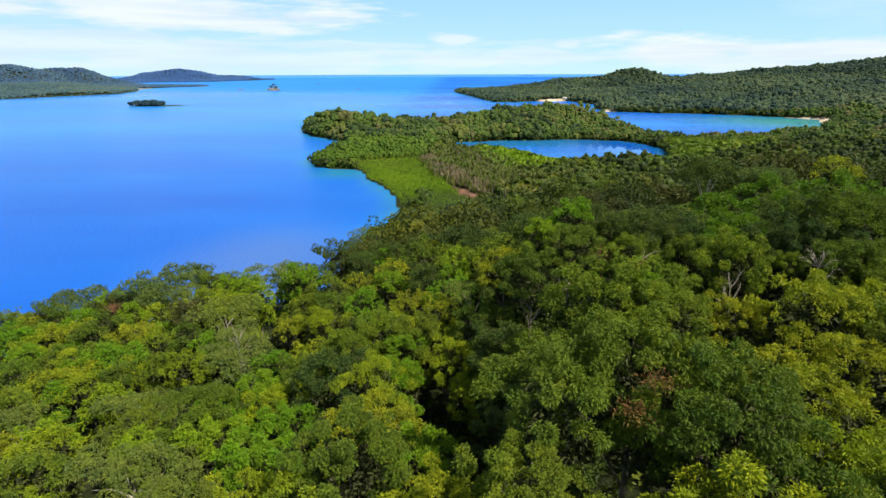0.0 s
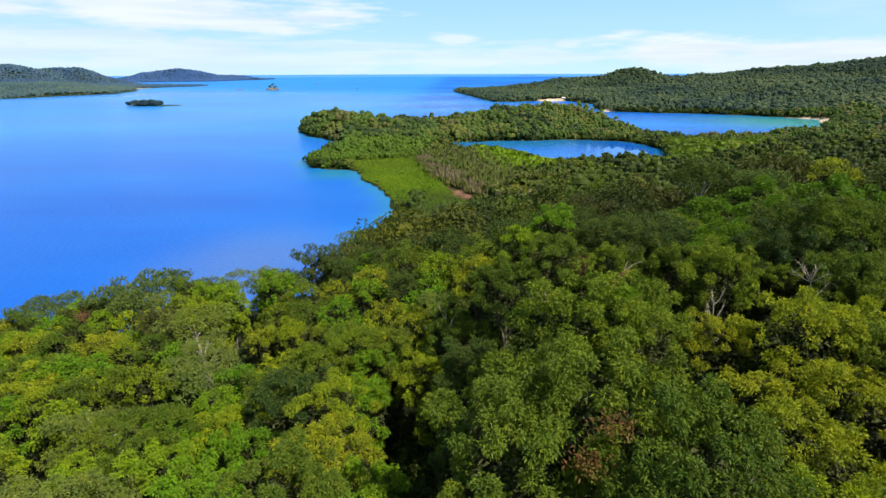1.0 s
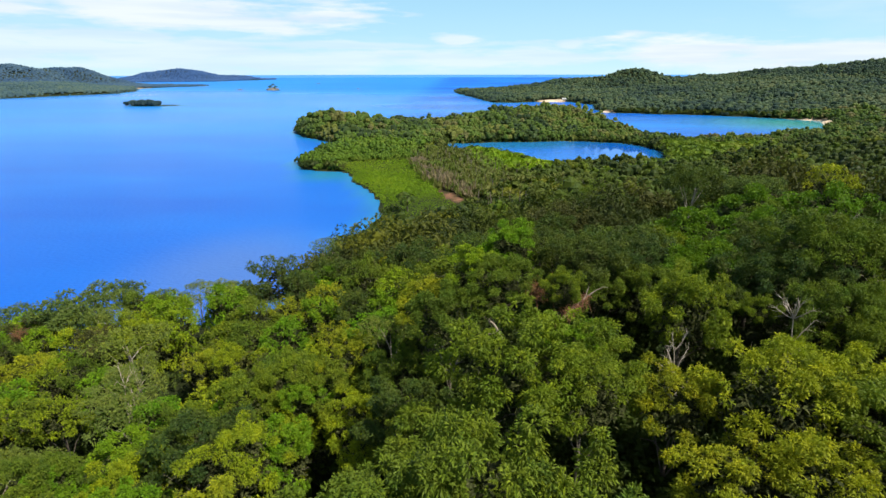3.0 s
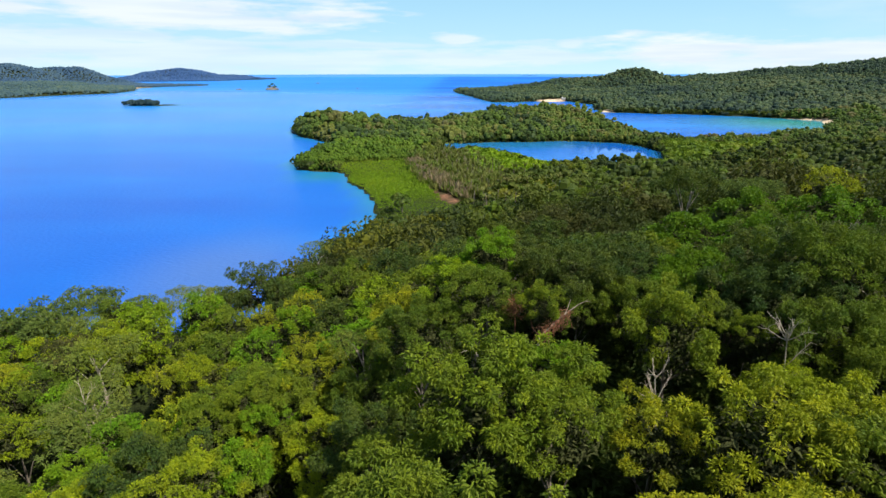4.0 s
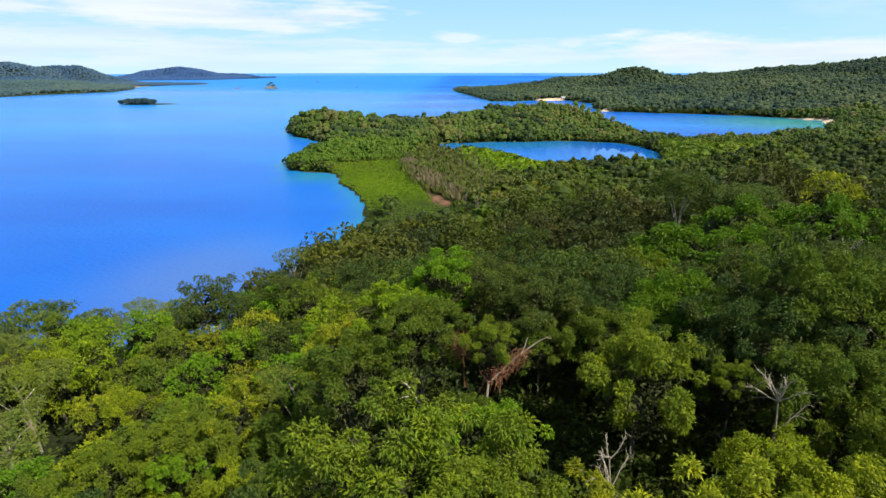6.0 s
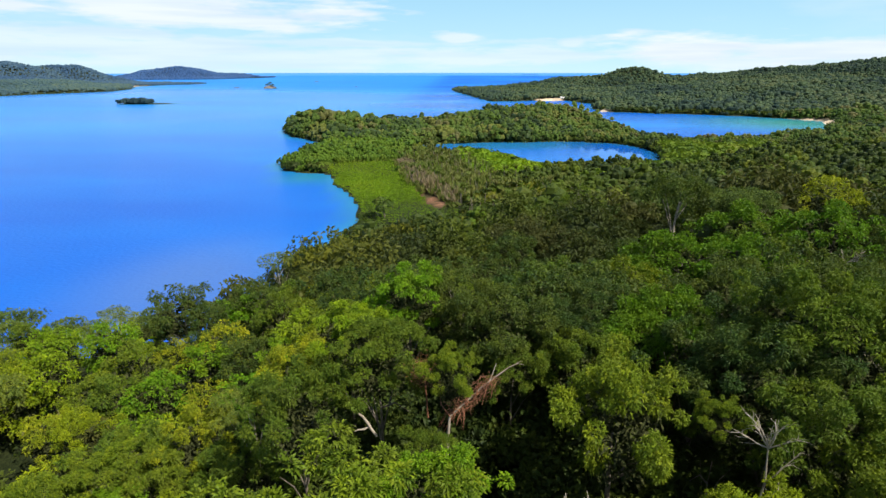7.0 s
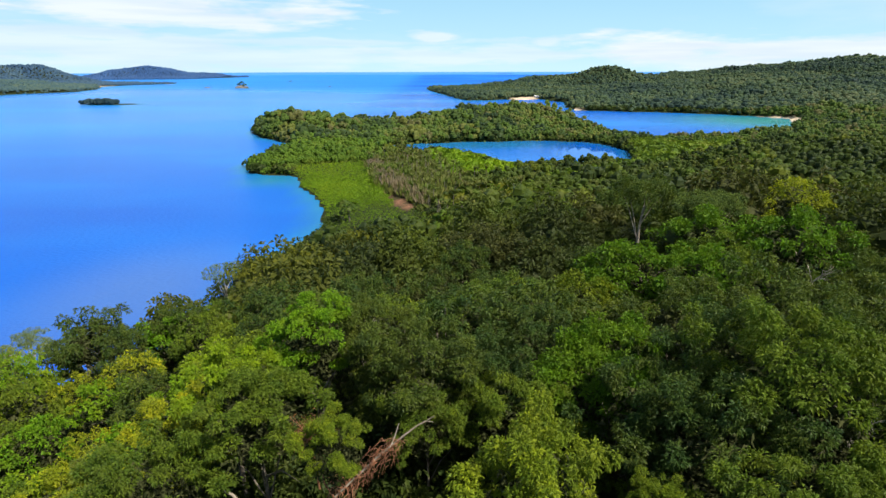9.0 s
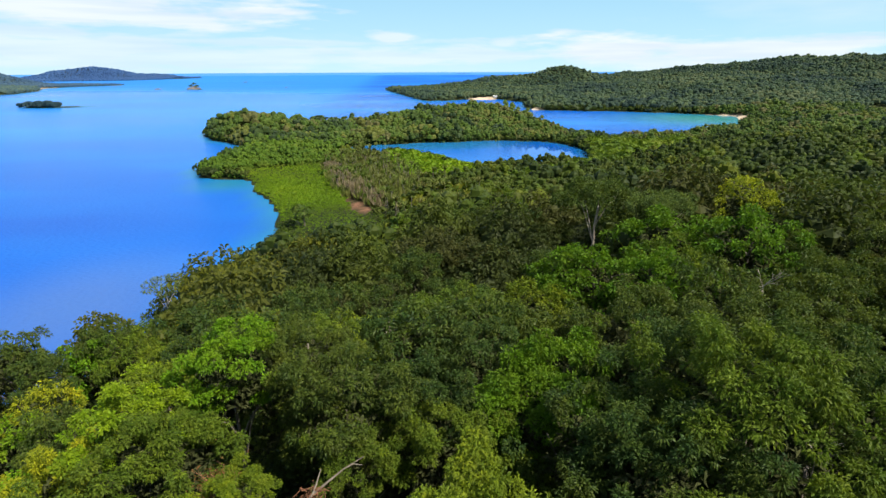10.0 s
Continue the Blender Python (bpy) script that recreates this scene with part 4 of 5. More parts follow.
def scatter(name, templates, X, Y, Z, S, tints, rng, mat, label, category):
    """Many small trees or shrubs as one mesh."""
    parts, tv, nv = [], [], []
    n = len(X)
    which = rng.integers(0, len(templates), n)
    ang = rng.uniform(0, 2 * np.pi, n)
    for k, q in enumerate(templates):
        sel = np.where(which == k)[0]
        if not len(sel):
            continue
        q, w = q if isinstance(q, tuple) else (q, None)
        if w is None:
            w = np.repeat(unit(np.cross(q[:, 2] - q[:, 0], q[:, 3] - q[:, 1]))[:, None], 4, 1)
            w = unit(np.where(w[..., 2:] < 0, -w, w) + 0.6 * unit(q - q.mean((0, 1)) * np.array([1, 1, 0.6])))
        v, w = q.reshape(-1, 3), w.reshape(-1, 3)
        c, s = np.cos(ang[sel])[:, None], np.sin(ang[sel])[:, None]
        sc = S[sel][:, None]
        vx = (v[None, :, 0] * c - v[None, :, 1] * s) * sc + X[sel][:, None]
        vy = (v[None, :, 0] * s + v[None, :, 1] * c) * sc + Y[sel][:, None]
        vz = v[None, :, 2] * sc + Z[sel][:, None]
        parts.append(np.stack([vx, vy, vz], -1).reshape(-1, 3))
        nv.append(np.stack([w[None, :, 0] * c - w[None, :, 1] * s, w[None, :, 0] * s + w[None, :, 1] * c, np.broadcast_to(w[None, :, 2], vx.shape)], -1).reshape(-1, 3))
        tv.append(np.repeat(tints[sel], len(v)))
    v = np.concatenate(parts)
    me = mesh_from(name, v, np.arange(len(v)).reshape(-1, 4), [mat], smooth=False)
    put_attr(me, "tint", np.concatenate(tv))
    me.attributes.new("custom_normal", "FLOAT_VECTOR", "POINT").data.foreach_set("vector", np.concatenate(nv).astype(np.float32).ravel())
    ob = new(name, me)
    tagged(ob, label, category, kind="stuff")
    return ob


def low_ground(x, y):
    """Mangrove ground round the lagoon and the inner bay, and the windy west shore, where trees stay low."""
    a = ease(1.8 - np.hypot((x - 70) / 120, (y - 365) / 40)) * ease((405 - y) / 20)
    b = ease(1.6 - np.hypot((x - 260) / 130, (y - 510) / 70))
    c = 1.7 * ease(1.5 - np.hypot((x - 2) / 36, (y - 232) / 28))
    d = 1.0 * ease(1.5 - np.hypot((x + 50) / 45, (y - 102) / 18))
    e = 1.5 * ease(1.5 - np.hypot((x + 17) / 15, (y - 205) / 20))
    f = 1.5 * ease(1.5 - np.hypot((x - 415) / 62, (y - 628) / 62))
    g = 0.9 * ease(1.5 - np.hypot((x + 23) / 15, (y - 145) / 36))
    return np.clip(a + b + c + d + e + f + g, 0, 1.6)


def forest(name, rng, x0, x1, y0, y1, step, templates, mat, label, test, sink=0.6, size=(0.62, 1.32), tone=(0, 1), category="forest", wide=1.0):
    X, Y = spots(rng, x0, x1, y0, y1, step)
    d = inland(X, Y)
    ok = (d > 0.4) & test(X, Y) & ~on_dirt(X, Y) & ~on_beach(X, Y, d) if test else (d < -3) & (rng.uniform(size=d.shape) < 0.5)
    X, Y, d = X[ok], Y[ok], d[ok]
    Z = height(X, Y, d)
    mean, spread = (size[0] + size[1]) / 2, (size[1] - size[0]) / 2
    S = mean * np.clip(np.exp(rng.normal(size=len(X)) * spread * 0.55), 0.55, 1.75) * (1 + 0.16 * np.sin(X / (13 * wide) + 2 * np.sin(Y / (19 * wide))) * np.sin(Y / (15 * wide))) * np.clip(0.72 + d / 30, 0.72, 1) * (1 - 0.35 * low_ground(X, Y))
    patch = 0.48 + 0.30 * np.sin(X / (21 * wide) + 2 * np.sin(Y / (33 * wide))) * np.sin(Y / (26 * wide) + 1)
    patch = patch + 0.22 * np.sin(X / (9 * wide) + 1.7 * np.sin(Y / (13 * wide)) + 0.6) * np.sin(Y / (11 * wide) + np.sin(X / (17 * wide)))
    T = np.clip(tone[0] + (tone[1] - tone[0]) * np.clip(patch + rng.normal(size=len(X)) * 0.25, 0, 1), 0, 1)
    return scatter(name, templates, X, Y, Z - sink * S, S, T, rng, mat, label, category)


def on_beach(x, y, d):
    return np.logical_or.reduce([(np.hypot(x - bx, y - by) < r * 1.2) & (d < 7) for bx, by, r in BEACHES])


def on_dirt(x, y):
    """The bare clay bank beside the mangrove flat."""
    return np.maximum.reduce([ease(1.7 - np.hypot(x - bx, (y - by) * 0.35) / r) for bx, by, r in DIRT]) > 0.1


def far_forests():
    rng = np.random.default_rng(11)
    near = []
    for _ in range(8):
        q, w, _t = tufted_crown(rng, 4.7, 8.6, 30, 190, 6, 0.62, 0.30, 0.50, lobe=(0.12, 0.22), skirt=8, soft=1.15)
        q0, w0 = far_crown(rng, 3.1, 6.4, 8, 0, 1.0, seg=5, bands=(0.3, 1.0, 1.8))
        near.append((np.concatenate([q, q0]), np.concatenate([np.repeat(w[:, None], 4, 1), w0])))
    mid = [far_crown(rng, 4.2, 7.8, 12, 50, 0.8, seg=5, bands=(0.3, 1.0, 1.8), lobe=(0.24, 0.38), skirt=3) for _ in range(8)]
    head = [far_crown(rng, 4.8, 8.6, 10, 26, 0.95, seg=5, bands=(0.3, 1.0, 1.8), lobe=(0.25, 0.40), skirt=3) for _ in range(8)]
    bushy = [far_crown(rng, 2.0, 3.4, 8, 16, 0.55, seg=5, bands=(0.3, 1.0, 1.8), lobe=(0.22, 0.38), skirt=2) for _ in range(8)]
    far = [far_crown(rng, 4.4, 8.6, 2, 3, 1.5, seg=5, bands=(0.3, 1.0, 1.8), flat=0.8, lobe=(0.60, 0.85)) for _ in range(6)]
    bush = [crown_leaves(rng, 1.5, 1.6, 5, 14, 4, 0.42, 0.22) for _ in range(5)]
    vfar = [far_crown(rng, 5.0, 7.0, 1, 0, 2.4, seg=6, bands=(0.3, 1.0, 1.8), flat=0.7, lobe=(0.9, 1.2)) for _ in range(6)]
    thick = [crown_leaves(rng, 1.5, 1.8, 9, 60, 7, 0.24, 0.12) for _ in range(5)]
    sprig = [crown_leaves(rng, 1.4, 1.2, 7, 30, 1, 0.55, 0.4, lift=0.8) for _ in range(5)]
    low = [crown_leaves(rng, 1.5, 1.6, 5, 24, 1, 0.9, 0.7) for _ in range(5)]
    reed = []
    for _ in range(5):
        foot = np.concatenate([rng.uniform(-1.1, 1.1, (22, 2)), np.zeros((22, 1))], -1)
        reed.append(leaf_quads(rng, foot, unit(rng.normal(size=(22, 3)) * 0.28 + np.array([0, 0, 1.0])), 2.2, 0.42, -0.05, unit(rng.normal(size=(22, 3)))))
    special = lambda x, y: in_poly(FLAT, x, y) | in_poly(SCRUB, x, y) | in_poly(FRINGE, x, y) | in_poly(LOW_FRONT, x, y) | in_poly(BELT, x, y) | in_poly(GROVE, x, y)
    wedge = lambda x, y: (x < 1.02 * y + 14) & (x > -0.86 * y - 14)
    spit = lambda x, y: (y < 482) & (x < -14)
    glade = lambda x, y: np.hypot((x - 57) / 11, (y - 108) / 15) < 1
    forest("glade_bushes", rng, 45, 69, 93, 124, 3.0, bushy, leaf_slope, "low bushes under the tall flat-topped trees", glade, sink=0.2, size=(0.8, 1.5), tone=(0, 0.7), category="bush")
    forest("forest_slope", rng, -130, 260, 30, 172, 8.8, near, leaf_slope, "dense mixed green forest canopy down the slope", lambda x, y: ~near_box(x, y) & ~glade(x, y) & wedge(x, y) & ~np.logical_or.reduce([np.hypot(x - s[0], y - s[1]) < 4.4 * s[3] for s in SPECIAL]), tone=(0, 0.95), size=(0.55, 1.75))
    forest("forest_isthmus", rng, -120, 480, 172, 470, 7.2, mid, leaf_mixed, "dense green forest on the low isthmus", lambda x, y: ~special(x, y) & ~spit(x, y) & wedge(x, y) & ~np.logical_or.reduce([np.hypot(x - s[0], y - s[1]) < 4.0 * s[3] for s in SPECIAL]), tone=(0.0, 0.95), size=(0.42, 1.75), sink=1.8)
    forest("mangrove_spit", rng, -120, -10, 336, 482, 4.2, bushy, leaf_spit, "dense green mangrove trees on the spit", lambda x, y: spit(x, y) & ~special(x, y), sink=0.3, size=(1.1, 2.1), category="mangrove")
    forest("forest_headland", rng, -180, 620, 470, 745, 7.6, head, leaf_headland, "dense green headland forest with olive crowns", wedge, tone=(0.0, 1.0), size=(0.8, 1.65), sink=1.9)
    forest("forest_behind", rng, -90, 100, -44, 60, 7.8, near, leaf_belt, "green forest on the hill behind", lambda x, y: ~near_box(x, y) & ~(wedge(x, y) & (y > 30)))
    # hills and islands from here to the islet wear leaf tones with haze painted in
    forest("forest_far_hills", rng, 0, 1700, 745, 1760, 9.6, far, leaf_haze_far, "green forested far hills, tinted with painted haze", lambda x, y: (x < 1.16 * y) & (y < 1650), tone=(0, 1), size=(0.85, 1.35), wide=3.2, sink=2.4)
    west = lambda x, y: x > -0.98 * y
    rear = lambda x, y: y > 1780 + 0.25 * (x + 1500)
    forest("forest_west_island", rng, -2300, -900, 1120, 2340, 7.4, vfar, leaf_haze_west, "green forest on the low western island, dulled with painted haze", lambda x, y: west(x, y) & ~rear(x, y), size=(0.6, 0.95), tone=(0, 1), sink=2.6, wide=2.5)
    forest("forest_west_hills", rng, -2300, -900, 1500, 2340, 7.8, vfar, leaf_haze_hills, "forest on the hills of the western island, blue with painted haze", lambda x, y: west(x, y) & rear(x, y), size=(0.65, 1.0), tone=(0, 1), sink=2.8, wide=2.5)
    forest("forest_far_island", rng, -2600, -1230, 2950, 4000, 11.5, vfar, leaf_haze_isle, "forest on the farthest island, blue with painted haze", lambda x, y: x > -0.9 * y, size=(1.0, 1.35), tone=(0, 1), sink=2.8, wide=3.0)
    forest("forest_islet", rng, -590, -530, 978, 1008, 5, far, leaf_shade_islet, "trees crowding the small islet, darkened with painted shade", lambda x, y: x < -532, tone=(0, 1), size=(1.5, 1.75), sink=3.2)
    forest("mangrove_flat", rng, -70, 20, 208, 380, 1.55, sprig, leaf_mangrove, "low bright green mangrove flat beside the cove", lambda x, y: in_poly(FLAT, x, y), sink=0.3, size=(0.8, 1.15), category="mangrove")
    forest("mangrove_fringe", rng, 20, 82, 315, 422, 3.0, low, leaf_mangrove, "bright green mangrove thicket fringing the lagoon", lambda x, y: in_poly(FRINGE, x, y), sink=0.3, size=(2.0, 3.0), category="mangrove")
    forest("mangrove_belt", rng, 84, 310, 325, 505, 4.2, low, leaf_belt, "yellow-green low mangrove trees between lagoon and bay", lambda x, y: in_poly(BELT, x, y), sink=0.3, size=(2.0, 3.6), category="mangrove")
    edge = lambda x, y: ~in_poly(FLAT, x, y) & ~in_poly(SCRUB, x, y) & (x < 22 - 0.1 * (y - 200))
    forest("marsh_cover", rng, -72, 24, 200, 388, 2.1, sprig, leaf_belt, "low green marsh growth round the mangrove flat", edge, sink=0.3, size=(1.2, 1.9), category="undergrowth")
    forest("grove_thicket", rng, 12, 80, 216, 320, 4.4, low, leaf_mixed, "bushy green growth among the palms", lambda x, y: in_poly(GROVE, x, y), sink=0.3, size=(1.8, 3.8), tone=(0.25, 1.0), category="thicket")
    forest("bank_thicket", rng, -26, 24, 194, 264, 3.2, low, leaf_mixed, "low green bushes in front of the clay bank", lambda x, y: in_poly(LOW_FRONT, x, y) & ~in_poly(FLAT, x, y), sink=0.2, size=(0.6, 1.3), tone=(0.2, 0.9), category="thicket")
    coast = lambda x, y: (inland(x, y) < 7) & ~in_poly(FLAT, x, y)
    forest("shore_thicket", rng, -170, 480, 100, 860, 3.4, low, leaf_mixed, "dense green thicket along the waterline", coast, sink=0.2, size=(2.0, 3.2), tone=(0.1, 0.7), category="thicket")
    gully = lambda x, y: np.logical_or.reduce([np.hypot(x - gx, y - gy) < gr + 3.2 for gx, gy, gr in GAPS + [(18.5, 55.0, 4.5), (12.0, 52.0, 2.5), (25.5, 42.0, 2.0), (24.0, 50.0, 2.5)]])
    forest("gully_thicket", rng, -6, 40, 20, 66, 1.6, thick, leaf_mixed, "dark thicket filling the gullies", gully, sink=0.3, size=(1.0, 2.0), tone=(0.1, 0.75), category="thicket")
    forest("mangrove_shoots", rng, 118, 166, 392, 446, 7.0, low, leaf_mangrove, "sparse mangrove shoots standing in the lagoon", None, sink=0.1, size=(0.8, 1.5), category="mangrove")
    forest("undergrowth", rng, -110, 125, -14, 106, 3.8, bush, leaf_mixed, "dark undergrowth beneath the hillside trees", near_box, sink=0.2, category="undergrowth", size=(0.9, 1.6))
    strip = lambda x, y: in_poly(STRAW, x, y)
    forest("dry_reeds", rng, -26, 28, 250, 380, 1.8, reed, leaf_straw, "tall straw-coloured dry reeds along the clay bank", strip, sink=0.1, size=(1.1, 2.1), category="reeds")
    forest("scrub", rng, -30, 60, 255, 415, 2.2, reed, leaf_scrub, "dry olive and brown scrub behind the mangrove flat", lambda x, y: in_poly(SCRUB, x, y), sink=0.1, size=(1.0, 2.0), category="scrub")


far_forests()

# ---- single things ----


def bare_tree(x, y, top, reach, seed, forks=7, mat=None, label="dead bare tree with bleached forking branches above the canopy"):
    """A leafless tree: a leaning stem and forking branches."""
    rng = np.random.default_rng(seed)
    g = float(height(np.array([x]), np.array([y]))[0])
    tall = top - g
    ob = new("dead_tree")
    ob.matrix_world = pose(x, y, g, 0, 0, 0)
    tagged(ob, label, "tree")
    mat = mat or bark_pale
    k = 7
    z = np.linspace(-0.8, tall * 0.82, k)
    stem = np.stack([np.cumsum(rng.normal(size=k) * 0.12), np.cumsum(rng.normal(size=k) * 0.12), z], -1)
    v, f = tube(stem, np.linspace(0.09, 0.03, k), 7)
    t = new("trunk", mesh_from("trunk", v, f, [mat]))
    t.parent = ob
    for i in range(forks):
        s = stem[rng.integers(4, k)]
        a = i * 2.4 + rng.uniform(-0.4, 0.4)
        out = np.array([math.cos(a), math.sin(a), rng.uniform(0.7, 2.2)])
        L = reach * rng.uniform(0.6, 1.1)
        pts = [s]
        for j in range(4):
            out = out + rng.normal(size=3) * 0.28 + np.array([0, 0, 0.05])
            pts.append(pts[-1] + unit(out) * L / 4)
        pieces = [tube(pts, [0.034, 0.029, 0.023, 0.016, 0.007], 5)]
        for j in (1, 2, 2, 3, 3):
            w = unit(out + rng.normal(size=3) * 0.8)
            m = pts[j] + w * L * 0.18 + rng.normal(size=3) * 0.04
            pieces.append(tube([pts[j], m, m + unit(w + rng.normal(size=3) * 0.4) * L * 0.18], [0.018, 0.012, 0.005], 4))
        v, f = join(pieces)
        b = new("branch", mesh_from("branch", v, f, [mat]))
        b.parent = ob
    return ob


bare_tree(21.7, 38.0, 47.3, 1.7, 3, 16)
bare_tree(30.7, 42.2, 47.4, 2.0, 5, 10)
bare_tree(51.6, 66.4, 47.0, 2.0, 8, 9)
bare_tree(22.6, 74.6, 42.0, 1.5, 17, 6)
bare_tree(40.6, 49.2, 46.8, 1.6, 19, 8, mat=bark_pale)
bare_tree(-24.9, 56.4, 32.0, 2.8, 9, 7, label="pale slender tree with bare white branches on the slope")
bare_tree(17.0, 66.0, 44.0, 1.6, 15, 8)


def fallen_tree(x, y, z, seed):
    """A snapped tree: a standing stump, the fallen stem and rust-brown dead vines that drape from it."""
    rng = np.random.default_rng(seed)
    ob = new("fallen_tree")
    ob.matrix_world = pose(x, y, z, 0, 0, 0)
    tagged(ob, "snapped fallen tree draped with rust-brown dead vines", "tree")
    stem = np.array([(-1.6, -2.0, -0.3), (-0.7, -0.9, -0.1), (0.4, 0.5, 0.1), (1.2, 1.25, 0.3), (2.0, 1.95, 0.5), (2.9, 2.6, 0.6)])
    for name, path, radii, mat in (("stump", [(-1.75, -2.3, -7.0), (-1.8, -2.25, -4.0), (-1.72, -2.2, -1.8), (-1.6, -2.0, -0.3)], [0.15, 0.13, 0.10, 0.07], bark_pale),
                                   ("trunk", stem, [0.05, 0.055, 0.06, 0.055, 0.04, 0.02], bark),
                                   ("branch", [(0.7, 0.75, 0.15), (0.95, 0.95, 0.7), (1.15, 1.1, 1.3)], [0.045, 0.035, 0.015], bark_pale),
                                   ("branch", [(-1.6, -2.0, -0.3), (-2.1, -1.6, 0.2), (-2.2, -1.2, 0.7)], [0.05, 0.035, 0.012], bark_rust),
                                   ("branch", [(2.0, 1.95, 0.5), (2.5, 1.9, 0.8), (2.9, 1.8, 0.8)], [0.03, 0.022, 0.01], bark_pale)):
        v, f = tube(path, radii, 8)
        o = new(name, mesh_from(name, v, f, [mat]))
        o.parent = ob
    for k in range(5):
        pieces = []
        for i in range(40):
            u = rng.uniform(0.2, 2.8)
            j = int(u)
            s = stem[j] + (stem[j + 1] - stem[j]) * (u - j) + rng.normal(size=3) * np.array([0.22, 0.22, 0.16])
            w = np.array([-0.5, -0.45, -0.15]) * rng.uniform(0.2, 1.2) + rng.normal(size=3) * 0.32
            m = s + w * 0.5 + np.array([0, 0, rng.uniform(-0.05, 0.3)])
            pieces.append(tube([s, m, s + w + np.array([0, 0, -rng.uniform(0, 0.5)])], [0.02, 0.016, 0.007], 3))
        v, f = join(pieces)
        o = new("vine_tangle", mesh_from("vine_tangle", v, f, [bark_rust]))
        o.parent = ob
        tagged(o, "rust-brown dead vines", kind="stuff")
    return ob


fallen_tree(18.5, 50.4, 42.6, 21)


def dead_bush(x, y, z, seed):
    """A dry rust-brown bush of fine twigs and withered leaves."""
    rng = np.random.default_rng(seed)
    ob = new("dead_bush")
    ob.matrix_world = pose(x, y, z)
    tagged(ob, "dry rust-brown bush of fine dead twigs", "bush")
    pieces = [tube([(0.2, 0.1, -3.5), (0.1, 0, -1.5), (0, 0, -0.4)], [0.06, 0.05, 0.03], 6)]
    for i in range(110):
        s = rng.normal(size=3) * np.array([0.3, 0.3, 0.35]) - np.array([0, 0, 0.4])
        w = unit(rng.normal(size=3) + np.array([0, 0, 0.5])) * rng.uniform(0.5, 1.3)
        pieces.append(tube([s, s + w * 0.5 + rng.normal(size=3) * 0.08, s + w], [0.016, 0.012, 0.005], 3))
    v, f = join(pieces)
    o = new("twigs", mesh_from("twigs", v, f, [bark_rust]))
    o.parent = ob
    p = rng.normal(size=(260, 3)) * np.array([0.55, 0.5, 0.5])
    o = new("withered_leaves", leaves_mesh("withered_leaves", leaf_quads(rng, p, unit(rng.normal(size=(260, 3))), 0.22, 0.06), leaf_rust))
    o.parent = ob


dead_bush(15.3, 51.2, 43.6, 71)
dead_bush(34.0, 54.6, 42.2, 72)
dead_bush(-54.0, 77.4, 25.2, 73)


def fallen_log(x, y, z):
    """A short bleached trunk that lies broken among the bushes."""
    ob = new("fallen_log")
    ob.matrix_world = pose(x, y, z)
    tagged(ob, "short bleached broken log lying among green bushes", "log")
    for name, path, radii in (("trunk", [(-0.45, 0, 0.75), (-0.38, 0.05, 0.45), (-0.1, 0.1, 0.2), (0.2, 0.02, -0.2), (0.35, 0.04, -0.6), (0.7, 0, -1.1)], [0.035, 0.06, 0.075, 0.09, 0.085, 0.08]),
                              ("branch", [(0.3, 0.05, -0.4), (0.0, 0.0, -0.62), (-0.35, -0.08, -0.6), (-0.6, -0.1, -0.72)], [0.07, 0.06, 0.05, 0.03])):
        v, f = tube(path, radii, 8)
        o = new(name, mesh_from(name, v, f, [bark_pale]))
        o.parent = ob


fallen_log(11.8, 49.8, 40.9)


def palm_meshes(rng):
    v, f = tube([(0, 0, -0.5), (0.1, 0.05, 1.6), (0.3, 0.1, 3.6), (0.35, 0.1, 5.0)], [0.16, 0.13, 0.11, 0.10], 6)
    stem = mesh_from("trunk", v, f, [bark])
    quads = []
    for i in range(13):
        a = i * 2.4
        rise = rng.uniform(0.5, 2.2)
        d = np.array([math.cos(a), math.sin(a), rise])
        p = np.array([0.35, 0.1, 5.0])
        side = np.array([-math.sin(a), math.cos(a), 0])
        for j in range(5):
            q = p + unit(d) * 0.46
            w0, w1 = 0.34 * (1 - j / 6), 0.34 * (1 - (j + 1) / 6)
            for sg in (-1, 1):
                quads.append([p, p + side * sg * w0 - [0, 0, 0.08], q + side * sg * w1 - [0, 0, 0.08], q])
            p = q
            d = d + np.array([0, 0, -0.24])
    return stem, leaves_mesh("fronds", np.array(quads), leaf_palm)


leaf_palm = leaf_material("palm_frond_dry_green", [(0.09, 0.13, 0.02), (0.15, 0.15, 0.045), (0.08, 0.13, 0.018), (0.15, 0.14, 0.05)])


def palms():
    rng = np.random.default_rng(31)
    kinds = []
    for k in range(3):
        stem, fronds = palm_meshes(rng)
        kinds.append((stem, fronds))
    X, Y = spots(rng, -30, 80, 216, 412, 6.6)
    ok = (in_poly(SCRUB, X, Y) | in_poly(GROVE, X, Y) & (np.sin(X * 1.7 + Y) > -0.2)) & (inland(X, Y) > 3) & ~on_dirt(X - 2, Y + 4) & ~on_dirt(X, Y)
    first = {}
    for x, y in zip(X[ok], Y[ok]):
        k = int(rng.integers(0, 3))
        g = float(height(np.array([x]), np.array([y]))[0])
        m = pose(float(x), float(y), g, 0, 0, float(rng.uniform(0, 360)))
        if k in first:
            copy_thing(first[k], m)
            continue
        ob = new("palm_tree")
        ob.matrix_world = m
        for name, me in zip(("trunk", "fronds"), kinds[k]):
            c = new(name, me)
            c.parent = ob
            c.scale = (1.2, 1.2, (1.0, 1.35, 1.6)[k])
        tagged(ob, "slender palm with yellowing fronds behind the mangrove flat", "palm", "palms behind the flat")
        first[k] = ob


palms()


